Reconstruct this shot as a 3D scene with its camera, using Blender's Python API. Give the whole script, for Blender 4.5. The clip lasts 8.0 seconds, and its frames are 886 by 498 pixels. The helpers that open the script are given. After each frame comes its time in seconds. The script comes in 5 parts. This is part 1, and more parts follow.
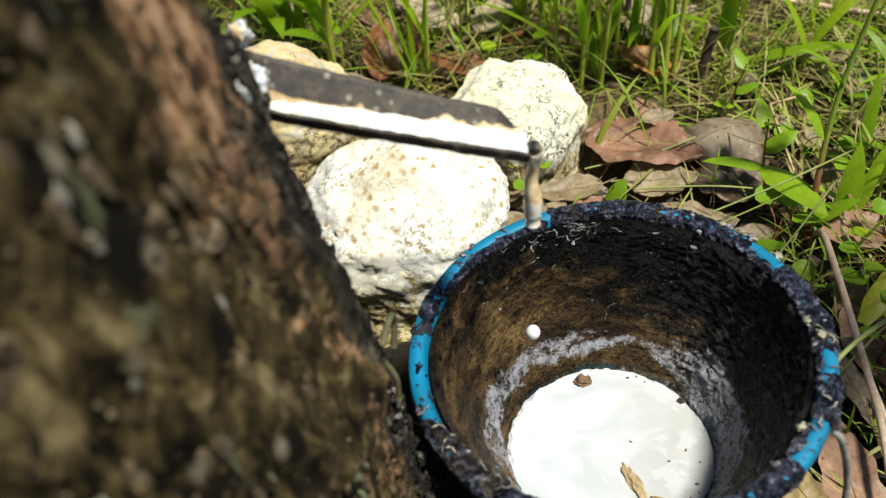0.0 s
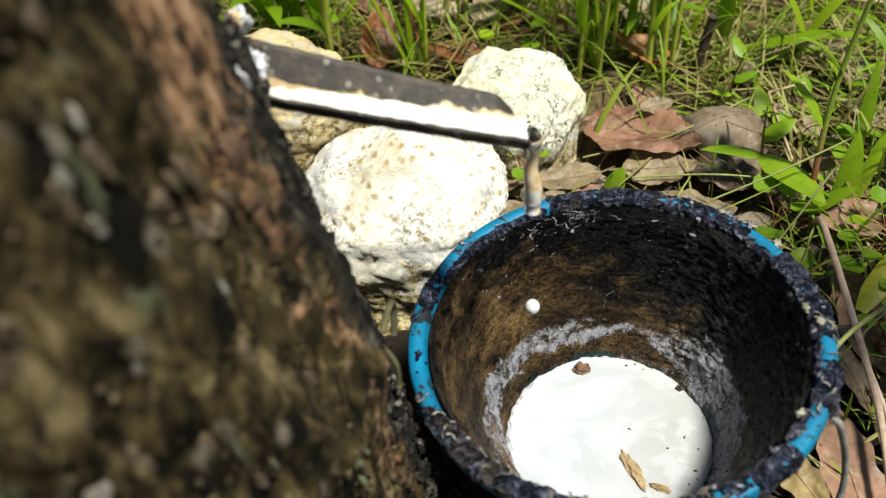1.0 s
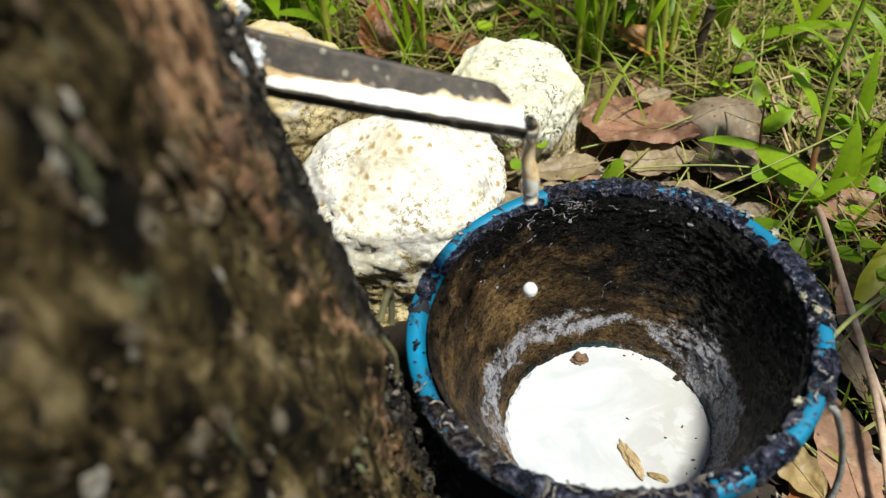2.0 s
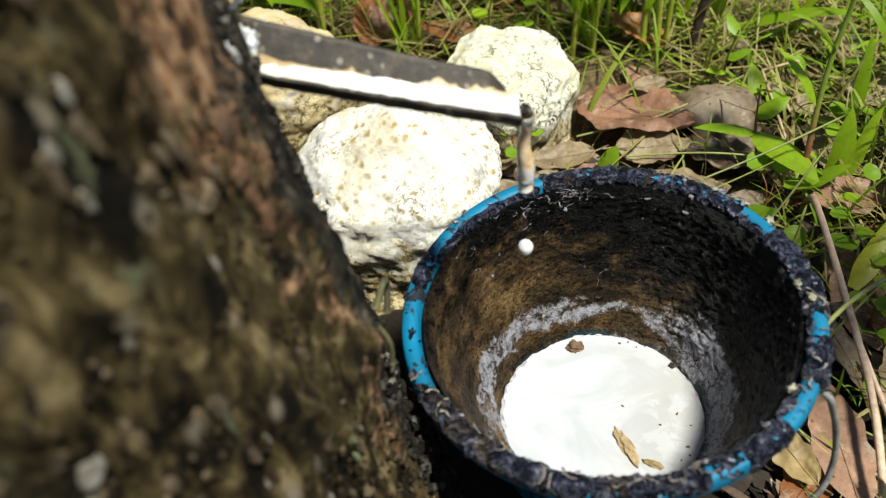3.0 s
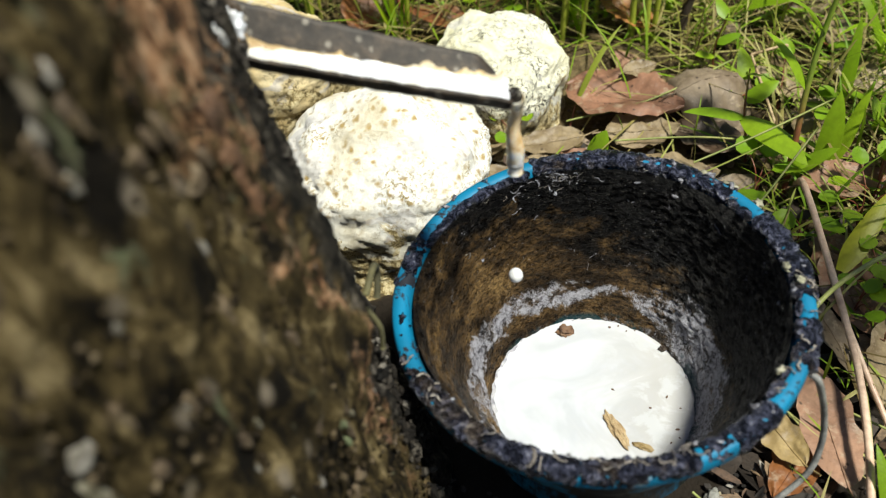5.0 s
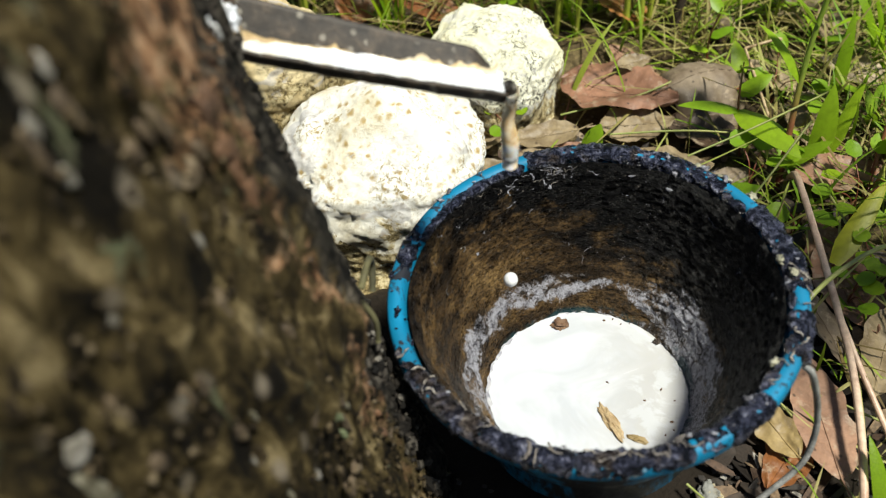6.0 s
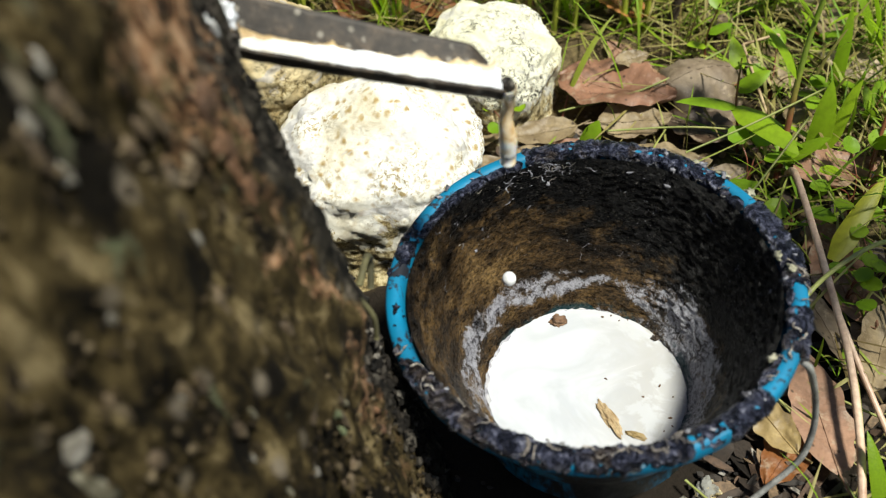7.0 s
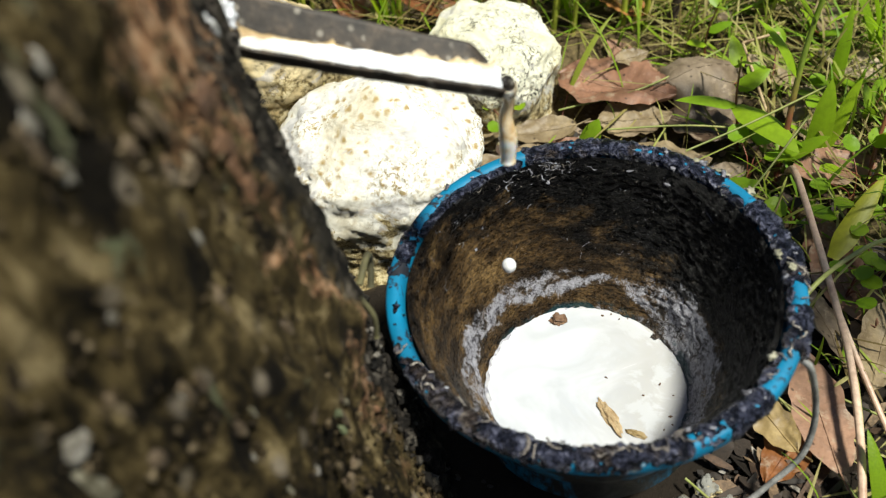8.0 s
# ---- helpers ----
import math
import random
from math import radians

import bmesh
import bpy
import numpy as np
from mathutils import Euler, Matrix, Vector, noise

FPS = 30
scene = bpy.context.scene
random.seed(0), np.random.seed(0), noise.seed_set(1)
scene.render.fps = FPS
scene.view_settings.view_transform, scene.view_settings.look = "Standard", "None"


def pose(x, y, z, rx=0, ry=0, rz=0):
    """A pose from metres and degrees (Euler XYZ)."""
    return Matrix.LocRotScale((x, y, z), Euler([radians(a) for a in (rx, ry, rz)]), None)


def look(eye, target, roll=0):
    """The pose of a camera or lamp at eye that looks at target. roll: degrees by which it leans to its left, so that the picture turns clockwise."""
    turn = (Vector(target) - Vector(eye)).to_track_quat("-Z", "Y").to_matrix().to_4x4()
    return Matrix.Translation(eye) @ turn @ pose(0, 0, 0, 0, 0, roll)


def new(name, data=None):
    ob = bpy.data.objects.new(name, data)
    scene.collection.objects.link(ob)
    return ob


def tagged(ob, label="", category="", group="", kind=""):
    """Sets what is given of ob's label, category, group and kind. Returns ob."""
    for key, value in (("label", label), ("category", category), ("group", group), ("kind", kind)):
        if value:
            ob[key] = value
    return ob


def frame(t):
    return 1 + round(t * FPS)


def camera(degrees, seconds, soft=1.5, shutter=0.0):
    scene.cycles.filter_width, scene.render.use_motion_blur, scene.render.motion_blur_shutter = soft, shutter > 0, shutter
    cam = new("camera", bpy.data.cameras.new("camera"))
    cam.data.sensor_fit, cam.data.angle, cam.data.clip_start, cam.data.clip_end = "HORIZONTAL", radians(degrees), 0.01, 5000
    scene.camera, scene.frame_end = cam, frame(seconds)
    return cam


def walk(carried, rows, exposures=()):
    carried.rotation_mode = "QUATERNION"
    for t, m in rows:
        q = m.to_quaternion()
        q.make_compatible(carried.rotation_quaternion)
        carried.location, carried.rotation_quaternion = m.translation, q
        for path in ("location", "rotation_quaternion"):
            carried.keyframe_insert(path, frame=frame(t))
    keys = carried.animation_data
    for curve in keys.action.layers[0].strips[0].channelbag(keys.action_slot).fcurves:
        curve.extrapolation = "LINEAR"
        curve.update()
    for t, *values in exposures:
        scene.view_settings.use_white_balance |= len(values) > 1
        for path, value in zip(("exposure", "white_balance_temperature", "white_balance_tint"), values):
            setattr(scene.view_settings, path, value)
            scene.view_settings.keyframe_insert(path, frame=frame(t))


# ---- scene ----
cam = camera(55.0, 8.0, soft=1.1)

PATH = [
    (0, (0.001, -0.211, 0.359), (-0.4185, 1.1437, -1.0511), -6.04),
    (0.5, (0.0, -0.212, 0.358), (-0.4129, 1.1392, -1.0577), -5.91),
    (1, (0.0, -0.212, 0.358), (-0.4095, 1.1298, -1.0681), -5.94),
    (1.5, (0.001, -0.213, 0.357), (-0.4098, 1.1248, -1.0726), -6.07),
    (3, (0.001, -0.213, 0.357), (-0.3929, 1.1007, -1.0983), -6.0),
    (3.5, (0.001, -0.213, 0.357), (-0.3871, 1.095, -1.1043), -5.97),
    (4, (0.001, -0.213, 0.357), (-0.379, 1.09, -1.112), -5.8),
    (4.5, (0.001, -0.213, 0.356), (-0.3737, 1.0867, -1.1175), -5.75),
    (6, (0.001, -0.214, 0.356), (-0.3531, 1.0758, -1.1309), -5.42),
    (6.5, (0.001, -0.214, 0.356), (-0.3503, 1.0738, -1.1336), -5.39),
    (7, (0.001, -0.214, 0.356), (-0.3485, 1.0714, -1.1361), -5.45),
    (7.5, (0.001, -0.214, 0.356), (-0.3482, 1.0707, -1.1373), -5.46),
    (8, (0.001, -0.214, 0.356), (-0.3484, 1.0698, -1.1384), -5.53),
]
walk(cam, [(t, look(eye, target, roll)) for t, eye, target, roll in PATH])

cam.data.dof.use_dof = True
cam.data.dof.focus_distance = 0.42
cam.data.dof.aperture_fstop = 10.0

# ---- light ----
SUN = Vector((0.45, -0.19, 1.25)).normalized()
world = bpy.data.worlds.new("sky")
scene.world = world
world.use_nodes = True
_nt = world.node_tree
_sky = _nt.nodes.new("ShaderNodeTexSky")
_sky.sky_type = "NISHITA"
_sky.sun_disc = False
_sky.sun_elevation = math.asin(SUN.z)
_sky.sun_rotation = math.atan2(SUN.x, SUN.y)
_nt.links.new(_sky.outputs[0], _nt.nodes["Background"].inputs[0])
_nt.nodes["Background"].inputs[1].default_value = 0.047
_lamp = bpy.data.lights.new("sun", "SUN")
_lamp.energy, _lamp.angle, _lamp.color = 5.0, radians(7.0), (1.0, 0.985, 0.87)
sun = new("sun", _lamp)
sun.matrix_world = look(SUN * 5, (0, 0, 0))
scene.view_settings.exposure = 0.5


# ---- material helpers ----
def start_material(name, rough=0.6, metal=0.0):
    m = bpy.data.materials.new(name)
    m.use_nodes = True
    nt = m.node_tree
    b = nt.nodes["Principled BSDF"]
    b.inputs["Roughness"].default_value = rough
    b.inputs["Metallic"].default_value = metal
    co = nt.nodes.new("ShaderNodeTexCoord").outputs["Object"]
    return m, nt, b, co


def scaled(nt, co, s):
    mp = nt.nodes.new("ShaderNodeMapping")
    mp.inputs["Scale"].default_value = s
    nt.links.new(co, mp.inputs[0])
    return mp.outputs[0]


def noise_tex(nt, co, scale, detail=4.0, rough=0.6, warp=0.0):
    n = nt.nodes.new("ShaderNodeTexNoise")
    n.inputs["Scale"].default_value, n.inputs["Detail"].default_value = scale, detail
    n.inputs["Roughness"].default_value, n.inputs["Distortion"].default_value = rough, warp
    nt.links.new(co, n.inputs["Vector"])
    return n.outputs["Fac"]


def cells(nt, co, scale, feature="F1"):
    n = nt.nodes.new("ShaderNodeTexVoronoi")
    n.feature = feature
    n.inputs["Scale"].default_value = scale
    nt.links.new(co, n.inputs["Vector"])
    return n.outputs["Distance"]


def ramp(nt, fac, stops):
    r = nt.nodes.new("ShaderNodeValToRGB")
    e = r.color_ramp.elements
    while len(e) < len(stops):
        e.new(0.5)
    for k, (p, c) in enumerate(stops):
        e[k].position = p
        e[k].color = (*c, 1) if len(c) == 3 else c
    nt.links.new(fac, r.inputs[0])
    return r.outputs[0]


def span(nt, fac, lo, hi, a=0.0, b=1.0):
    r = nt.nodes.new("ShaderNodeMapRange")
    r.inputs[1].default_value, r.inputs[2].default_value = lo, hi
    r.inputs[3].default_value, r.inputs[4].default_value = a, b
    nt.links.new(fac, r.inputs[0])
    return r.outputs[0]


def blend(nt, fac, a, b):
    m = nt.nodes.new("ShaderNodeMix")
    m.data_type = "RGBA"
    if isinstance(fac, float):
        m.inputs[0].default_value = fac
    else:
        nt.links.new(fac, m.inputs[0])
    for k, v in ((6, a), (7, b)):
        if isinstance(v, tuple):
            m.inputs[k].default_value = (*v, 1)
        else:
            nt.links.new(v, m.inputs[k])
    return m.outputs[2]


def maths(nt, op, a, b=0.0):
    m = nt.nodes.new("ShaderNodeMath")
    m.operation = op
    m.use_clamp = op in ("MULTIPLY", "ADD")
    for k, v in ((0, a), (1, b)):
        if isinstance(v, (int, float)):
            m.inputs[k].default_value = v
        else:
            nt.links.new(v, m.inputs[k])
    return m.outputs[0]


def relief(nt, b, height, strength=0.5, distance=0.001):
    n = nt.nodes.new("ShaderNodeBump")
    n.inputs["Strength"].default_value, n.inputs["Distance"].default_value = strength, distance
    nt.links.new(height, n.inputs["Height"])
    nt.links.new(n.outputs[0], b.inputs["Normal"])


def axis_of(nt, co, k):
    s = nt.nodes.new("ShaderNodeSeparateXYZ")
    nt.links.new(co, s.inputs[0])
    return s.outputs[k]


def random_of(nt, island=False):
    if island:
        return nt.nodes.new("ShaderNodeNewGeometry").outputs["Random Per Island"]
    return nt.nodes.new("ShaderNodeObjectInfo").outputs["Random"]


def simple(name, stops, scale, rough, fine=0.0, bump=0.4, dist=0.0006, metal=0.0, warp=0.4):
    """Mottled surface: one broad noise through a ramp, darkened by a fine one, with relief."""
    m, nt, b, co = start_material(name, rough, metal)
    c = ramp(nt, noise_tex(nt, co, scale, 6, 0.65, warp), stops)
    f = noise_tex(nt, co, fine or scale * 7, 5, 0.7)
    c = blend(nt, span(nt, f, 0.35, 0.7), blend(nt, 0.35, c, (0.02, 0.015, 0.01)), c)
    nt.links.new(c, b.inputs["Base Color"])
    nt.links.new(span(nt, f, 0.3, 0.7, rough * 0.75, min(1.0, rough * 1.25)), b.inputs["Roughness"])
    relief(nt, b, f, bump, dist)
    return m


def dry(name, stops, rough=0.5, through_light=0.15):
    """Dead leaf: blotched, spotted and finely veined."""
    m, nt, b, co = start_material(name, rough)
    c = ramp(nt, random_of(nt), stops)
    n = noise_tex(nt, co, 38, 6, 0.65, 0.6)
    c = blend(nt, span(nt, n, 0.38, 0.62), blend(nt, 0.5, c, (0.05, 0.025, 0.014)), c)
    c = blend(nt, span(nt, noise_tex(nt, co, 110, 5, 0.7), 0.56, 0.66, 0.0, 0.6), c, (0.42, 0.33, 0.23))
    c = blend(nt, span(nt, cells(nt, co, 140), 0.10, 0.16, 0.75, 0.0), c, (0.025, 0.015, 0.010))
    v = noise_tex(nt, scaled(nt, co, (0.7, 1.0, 1.0)), 330, 5, 0.65, 0.5)
    c = blend(nt, span(nt, v, 0.45, 0.6, 0.0, 0.4), c, blend(nt, 0.5, c, (0.03, 0.015, 0.008)))
    nt.links.new(c, b.inputs["Base Color"])
    nt.links.new(span(nt, n, 0.35, 0.65, rough * 0.7, rough * 1.3), b.inputs["Roughness"])
    relief(nt, b, v, 0.4, 0.0010)
    tr = nt.nodes.new("ShaderNodeBsdfTranslucent")
    nt.links.new(c, tr.inputs[0])
    mx = nt.nodes.new("ShaderNodeMixShader")
    mx.inputs[0].default_value = through_light
    nt.links.new(b.outputs[0], mx.inputs[1])
    nt.links.new(tr.outputs[0], mx.inputs[2])
    nt.links.new(mx.outputs[0], nt.nodes["Material Output"].inputs[0])
    return m


def foliage(name, stops, rough=0.42, island=False, through_light=0.38, vein=900.0):
    """Thin leaf that lets light through; hue differs leaf by leaf."""
    m, nt, b, co = start_material(name, rough)
    b.inputs["Specular IOR Level"].default_value = 0.3
    c = ramp(nt, random_of(nt, island), stops)
    n = noise_tex(nt, co, 60, 5, 0.6)
    c = blend(nt, span(nt, n, 0.3, 0.75, 0.0, 0.45), c, blend(nt, 0.55, c, (0.16, 0.13, 0.03)))
    st = noise_tex(nt, scaled(nt, co, (1.0, 0.06, 1.0)), vein, 2, 0.5)
    c = blend(nt, span(nt, st, 0.4, 0.65, 0.0, 0.3), c, blend(nt, 0.5, c, (0.01, 0.03, 0.005)))
    nt.links.new(c, b.inputs["Base Color"])
    relief(nt, b, st, 0.35, 0.0004)
    tr = nt.nodes.new("ShaderNodeBsdfTranslucent")
    nt.links.new(c, tr.inputs[0])
    mx = nt.nodes.new("ShaderNodeMixShader")
    mx.inputs[0].default_value = through_light
    out = nt.nodes["Material Output"]
    nt.links.new(b.outputs[0], mx.inputs[1])
    nt.links.new(tr.outputs[0], mx.inputs[2])
    nt.links.new(mx.outputs[0], out.inputs[0])
    return m


# ---- materials ----
def soil_material():
    m, nt, b, co = start_material("litter_soil", 0.9)
    b.inputs["Specular IOR Level"].default_value = 0.2
    a = noise_tex(nt, co, 22, 8, 0.7, 0.8)
    c = ramp(nt, a, [(0.34, (0.03, 0.02, 0.012)), (0.48, (0.10, 0.072, 0.034)), (0.58, (0.20, 0.15, 0.07)), (0.72, (0.11, 0.11, 0.03))])
    # near-black soil round the bowl and tree foot, edge broken by noise
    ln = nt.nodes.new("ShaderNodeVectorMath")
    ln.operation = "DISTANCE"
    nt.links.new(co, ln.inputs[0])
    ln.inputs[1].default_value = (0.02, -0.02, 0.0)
    bowl_falloff = maths(nt, "ADD", span(nt, ln.outputs["Value"], 0.11, 0.22, 1.0, 0.0), span(nt, a, 0.4, 0.6, -0.2, 0.25))
    c = blend(nt, span(nt, bowl_falloff, 0.3, 0.6), c, (0.018, 0.013, 0.009))
    g = noise_tex(nt, co, 420, 5, 0.7)
    c = blend(nt, span(nt, g, 0.4, 0.7), blend(nt, 0.6, c, (0.01, 0.008, 0.005)), c)
    nt.links.new(c, b.inputs["Base Color"])
    relief(nt, b, g, 0.8, 0.002)
    return m


def bark_material():
    m, nt, b, co = start_material("bark", 0.82)
    b.inputs["Specular IOR Level"].default_value = 0.12
    a = noise_tex(nt, scaled(nt, co, (1, 1, 0.42)), 95, 7, 0.72, 0.5)
    c = ramp(nt, a, [(0.41, (0.004, 0.003, 0.0016)), (0.48, (0.026, 0.0188, 0.0072)), (0.56, (0.078, 0.057, 0.023)), (0.64, (0.21, 0.163, 0.084))])
    lich = noise_tex(nt, scaled(nt, co, (1, 1, 0.5)), 75, 4, 0.6, 0.5)
    c = blend(nt, span(nt, lich, 0.64, 0.70), c, blend(nt, noise_tex(nt, co, 160, 3), (0.15, 0.14, 0.10), (0.05, 0.07, 0.025)))
    spot = cells(nt, scaled(nt, co, (1, 1, 0.55)), 75)
    c = blend(nt, span(nt, spot, 0.08, 0.22, 0.8, 0.0), c, (0.22, 0.185, 0.14))
    # tapped panel: az angle round the leaning stem
    z = axis_of(nt, co, 2)
    ang = nt.nodes.new("ShaderNodeMath")
    ang.operation = "ARCTAN2"
    for socket, (k, lean) in enumerate(((1, 0.0672), (0, 0.1357))):
        back = maths(nt, "SUBTRACT", 0.0, maths(nt, "MULTIPLY", z, lean))
        nt.links.new(maths(nt, "SUBTRACT", axis_of(nt, co, k), back), ang.inputs[socket])
    wob = span(nt, noise_tex(nt, co, 45, 5, 0.7), 0.3, 0.7, -0.10, 0.10)
    az = nt.nodes.new("ShaderNodeMath")
    az.operation = "ADD"
    nt.links.new(ang.outputs[0], az.inputs[0])
    nt.links.new(wob, az.inputs[1])
    az = az.outputs[0]
    zw = nt.nodes.new("ShaderNodeMath")
    zw.operation = "ADD"
    nt.links.new(z, zw.inputs[0])
    nt.links.new(span(nt, noise_tex(nt, co, 70, 5, 0.7), 0.3, 0.7, -0.03, 0.03), zw.inputs[1])
    zw = zw.outputs[0]
    stain = maths(nt, "MULTIPLY", span(nt, az, 0.26, 0.32), span(nt, zw, 0.275, 0.250))
    c = blend(nt, stain, c, ramp(nt, noise_tex(nt, co, 130, 5, 0.7), [(0.40, (0.005, 0.0045, 0.004)), (0.54, (0.030, 0.026, 0.020)), (0.68, (0.13, 0.11, 0.085))]))
    strip = maths(nt, "MULTIPLY", span(nt, az, 0.14, 0.18), span(nt, az, 0.29, 0.24))
    strip = maths(nt, "MULTIPLY", strip, span(nt, z, 0.08, 0.16, 0.25, 1.0))
    strip = maths(nt, "MULTIPLY", strip, span(nt, noise_tex(nt, co, 60, 5, 0.65), 0.48, 0.58))
    fresh = maths(nt, "MULTIPLY", maths(nt, "MULTIPLY", span(nt, az, 0.09, 0.15), span(nt, az, 0.52, 0.44)), span(nt, zw, 0.235, 0.255))
    red = ramp(nt, noise_tex(nt, scaled(nt, co, (1, 1, 0.6)), 150, 7, 0.75), [(0.42, (0.035, 0.016, 0.008)), (0.50, (0.32, 0.175, 0.092)), (0.66, (0.60, 0.41, 0.26))])
    c = blend(nt, maths(nt, "ADD", strip, fresh), c, red)
    nt.links.new(c, b.inputs["Base Color"])
    nt.links.new(span(nt, stain, 0, 1, 0.88, 0.72), b.inputs["Roughness"])
    relief(nt, b, noise_tex(nt, co, 330, 6, 0.75), 1.0, 0.002)
    return m


def stone_material(name, lo, mid, hi, speck, hollow=0.15, flecks=0.0):
    m, nt, b, co = start_material(name, 0.88)
    a = noise_tex(nt, co, 26, 7, 0.62, 0.5)
    c = ramp(nt, a, [(0.28, lo), (0.45, mid), (0.60, hi)])
    pits = noise_tex(nt, co, 330, 7, 0.78, 0.6)
    zone = span(nt, noise_tex(nt, co, 30, 4, 0.6), 0.45 - 0.06 * flecks, 0.62 - 0.08 * flecks, 0.0, 1.0)
    c = blend(nt, maths(nt, "MULTIPLY", span(nt, pits, 0.51 - 0.015 * flecks, 0.57 - 0.03 * flecks), zone), c, speck)
    wob = nt.nodes.new("ShaderNodeVectorMath")
    wob.operation = "MULTIPLY_ADD"
    tex = nt.nodes.new("ShaderNodeTexNoise")
    tex.inputs["Scale"].default_value = 140
    nt.links.new(co, tex.inputs["Vector"])
    nt.links.new(tex.outputs["Color"], wob.inputs[0])
    wob.inputs[1].default_value = (0.006, 0.006, 0.006)
    nt.links.new(co, wob.inputs[2])
    hole = maths(nt, "MULTIPLY", span(nt, cells(nt, wob.outputs[0], 170), 0.14, 0.40, 1.0, 0.0), span(nt, noise_tex(nt, co, 42, 3), 0.41, 0.52, 0.0, hollow))
    c = blend(nt, hole, c, blend(nt, noise_tex(nt, co, 260, 3), (0.50, 0.36, 0.12), (0.27, 0.17, 0.055)))
    small = maths(nt, "MULTIPLY", span(nt, cells(nt, wob.outputs[0], 330), 0.14, 0.30, 1.0, 0.0), span(nt, noise_tex(nt, co, 60, 3), 0.46, 0.56, 0.0, hollow * 0.8))
    c = blend(nt, small, c, (0.46, 0.36, 0.17))
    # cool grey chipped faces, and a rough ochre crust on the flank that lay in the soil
    chip = span(nt, noise_tex(nt, scaled(nt, co, (1.0, 1.0, 2.2)), 36, 2, 0.4, 1.2), 0.60, 0.63, 0.0, 0.55)
    c = blend(nt, chip, c, (0.47, 0.46, 0.47))
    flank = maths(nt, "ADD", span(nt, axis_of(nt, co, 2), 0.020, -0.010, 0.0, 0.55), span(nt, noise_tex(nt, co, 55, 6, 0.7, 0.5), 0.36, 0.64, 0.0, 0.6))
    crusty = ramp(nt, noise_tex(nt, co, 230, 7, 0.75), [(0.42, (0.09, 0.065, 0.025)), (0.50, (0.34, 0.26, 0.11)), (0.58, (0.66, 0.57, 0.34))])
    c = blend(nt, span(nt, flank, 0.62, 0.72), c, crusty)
    nt.links.new(c, b.inputs["Base Color"])
    relief(nt, b, pits, 0.8, 0.0022)
    return m


def plastic_material():
    m, nt, b, co = start_material("blue_plastic", 0.33)
    n = noise_tex(nt, co, 90, 6, 0.7, 0.5)
    c = ramp(nt, noise_tex(nt, co, 30, 4, 0.6), [(0.3, (0.0, 0.10, 0.19)), (0.7, (0.002, 0.175, 0.33))])
    c = blend(nt, span(nt, n, 0.55, 0.59), c, (0.012, 0.014, 0.020))
    c = blend(nt, span(nt, noise_tex(nt, co, 48, 6, 0.7), 0.62, 0.68), c, (0.45, 0.44, 0.40))
    run = maths(nt, "MULTIPLY", span(nt, noise_tex(nt, scaled(nt, co, (1, 1, 0.3)), 55, 6, 0.7), 0.42, 0.52), span(nt, axis_of(nt, co, 2), 0.089, 0.085))
    c = blend(nt, run, c, (0.006, 0.009, 0.012))
    nt.links.new(c, b.inputs["Base Color"])
    nt.links.new(span(nt, n, 0.35, 0.65, 0.45, 0.75), b.inputs["Roughness"])
    b.inputs["Specular IOR Level"].default_value = 0.3
    relief(nt, b, n, 0.5, 0.0008)
    return m


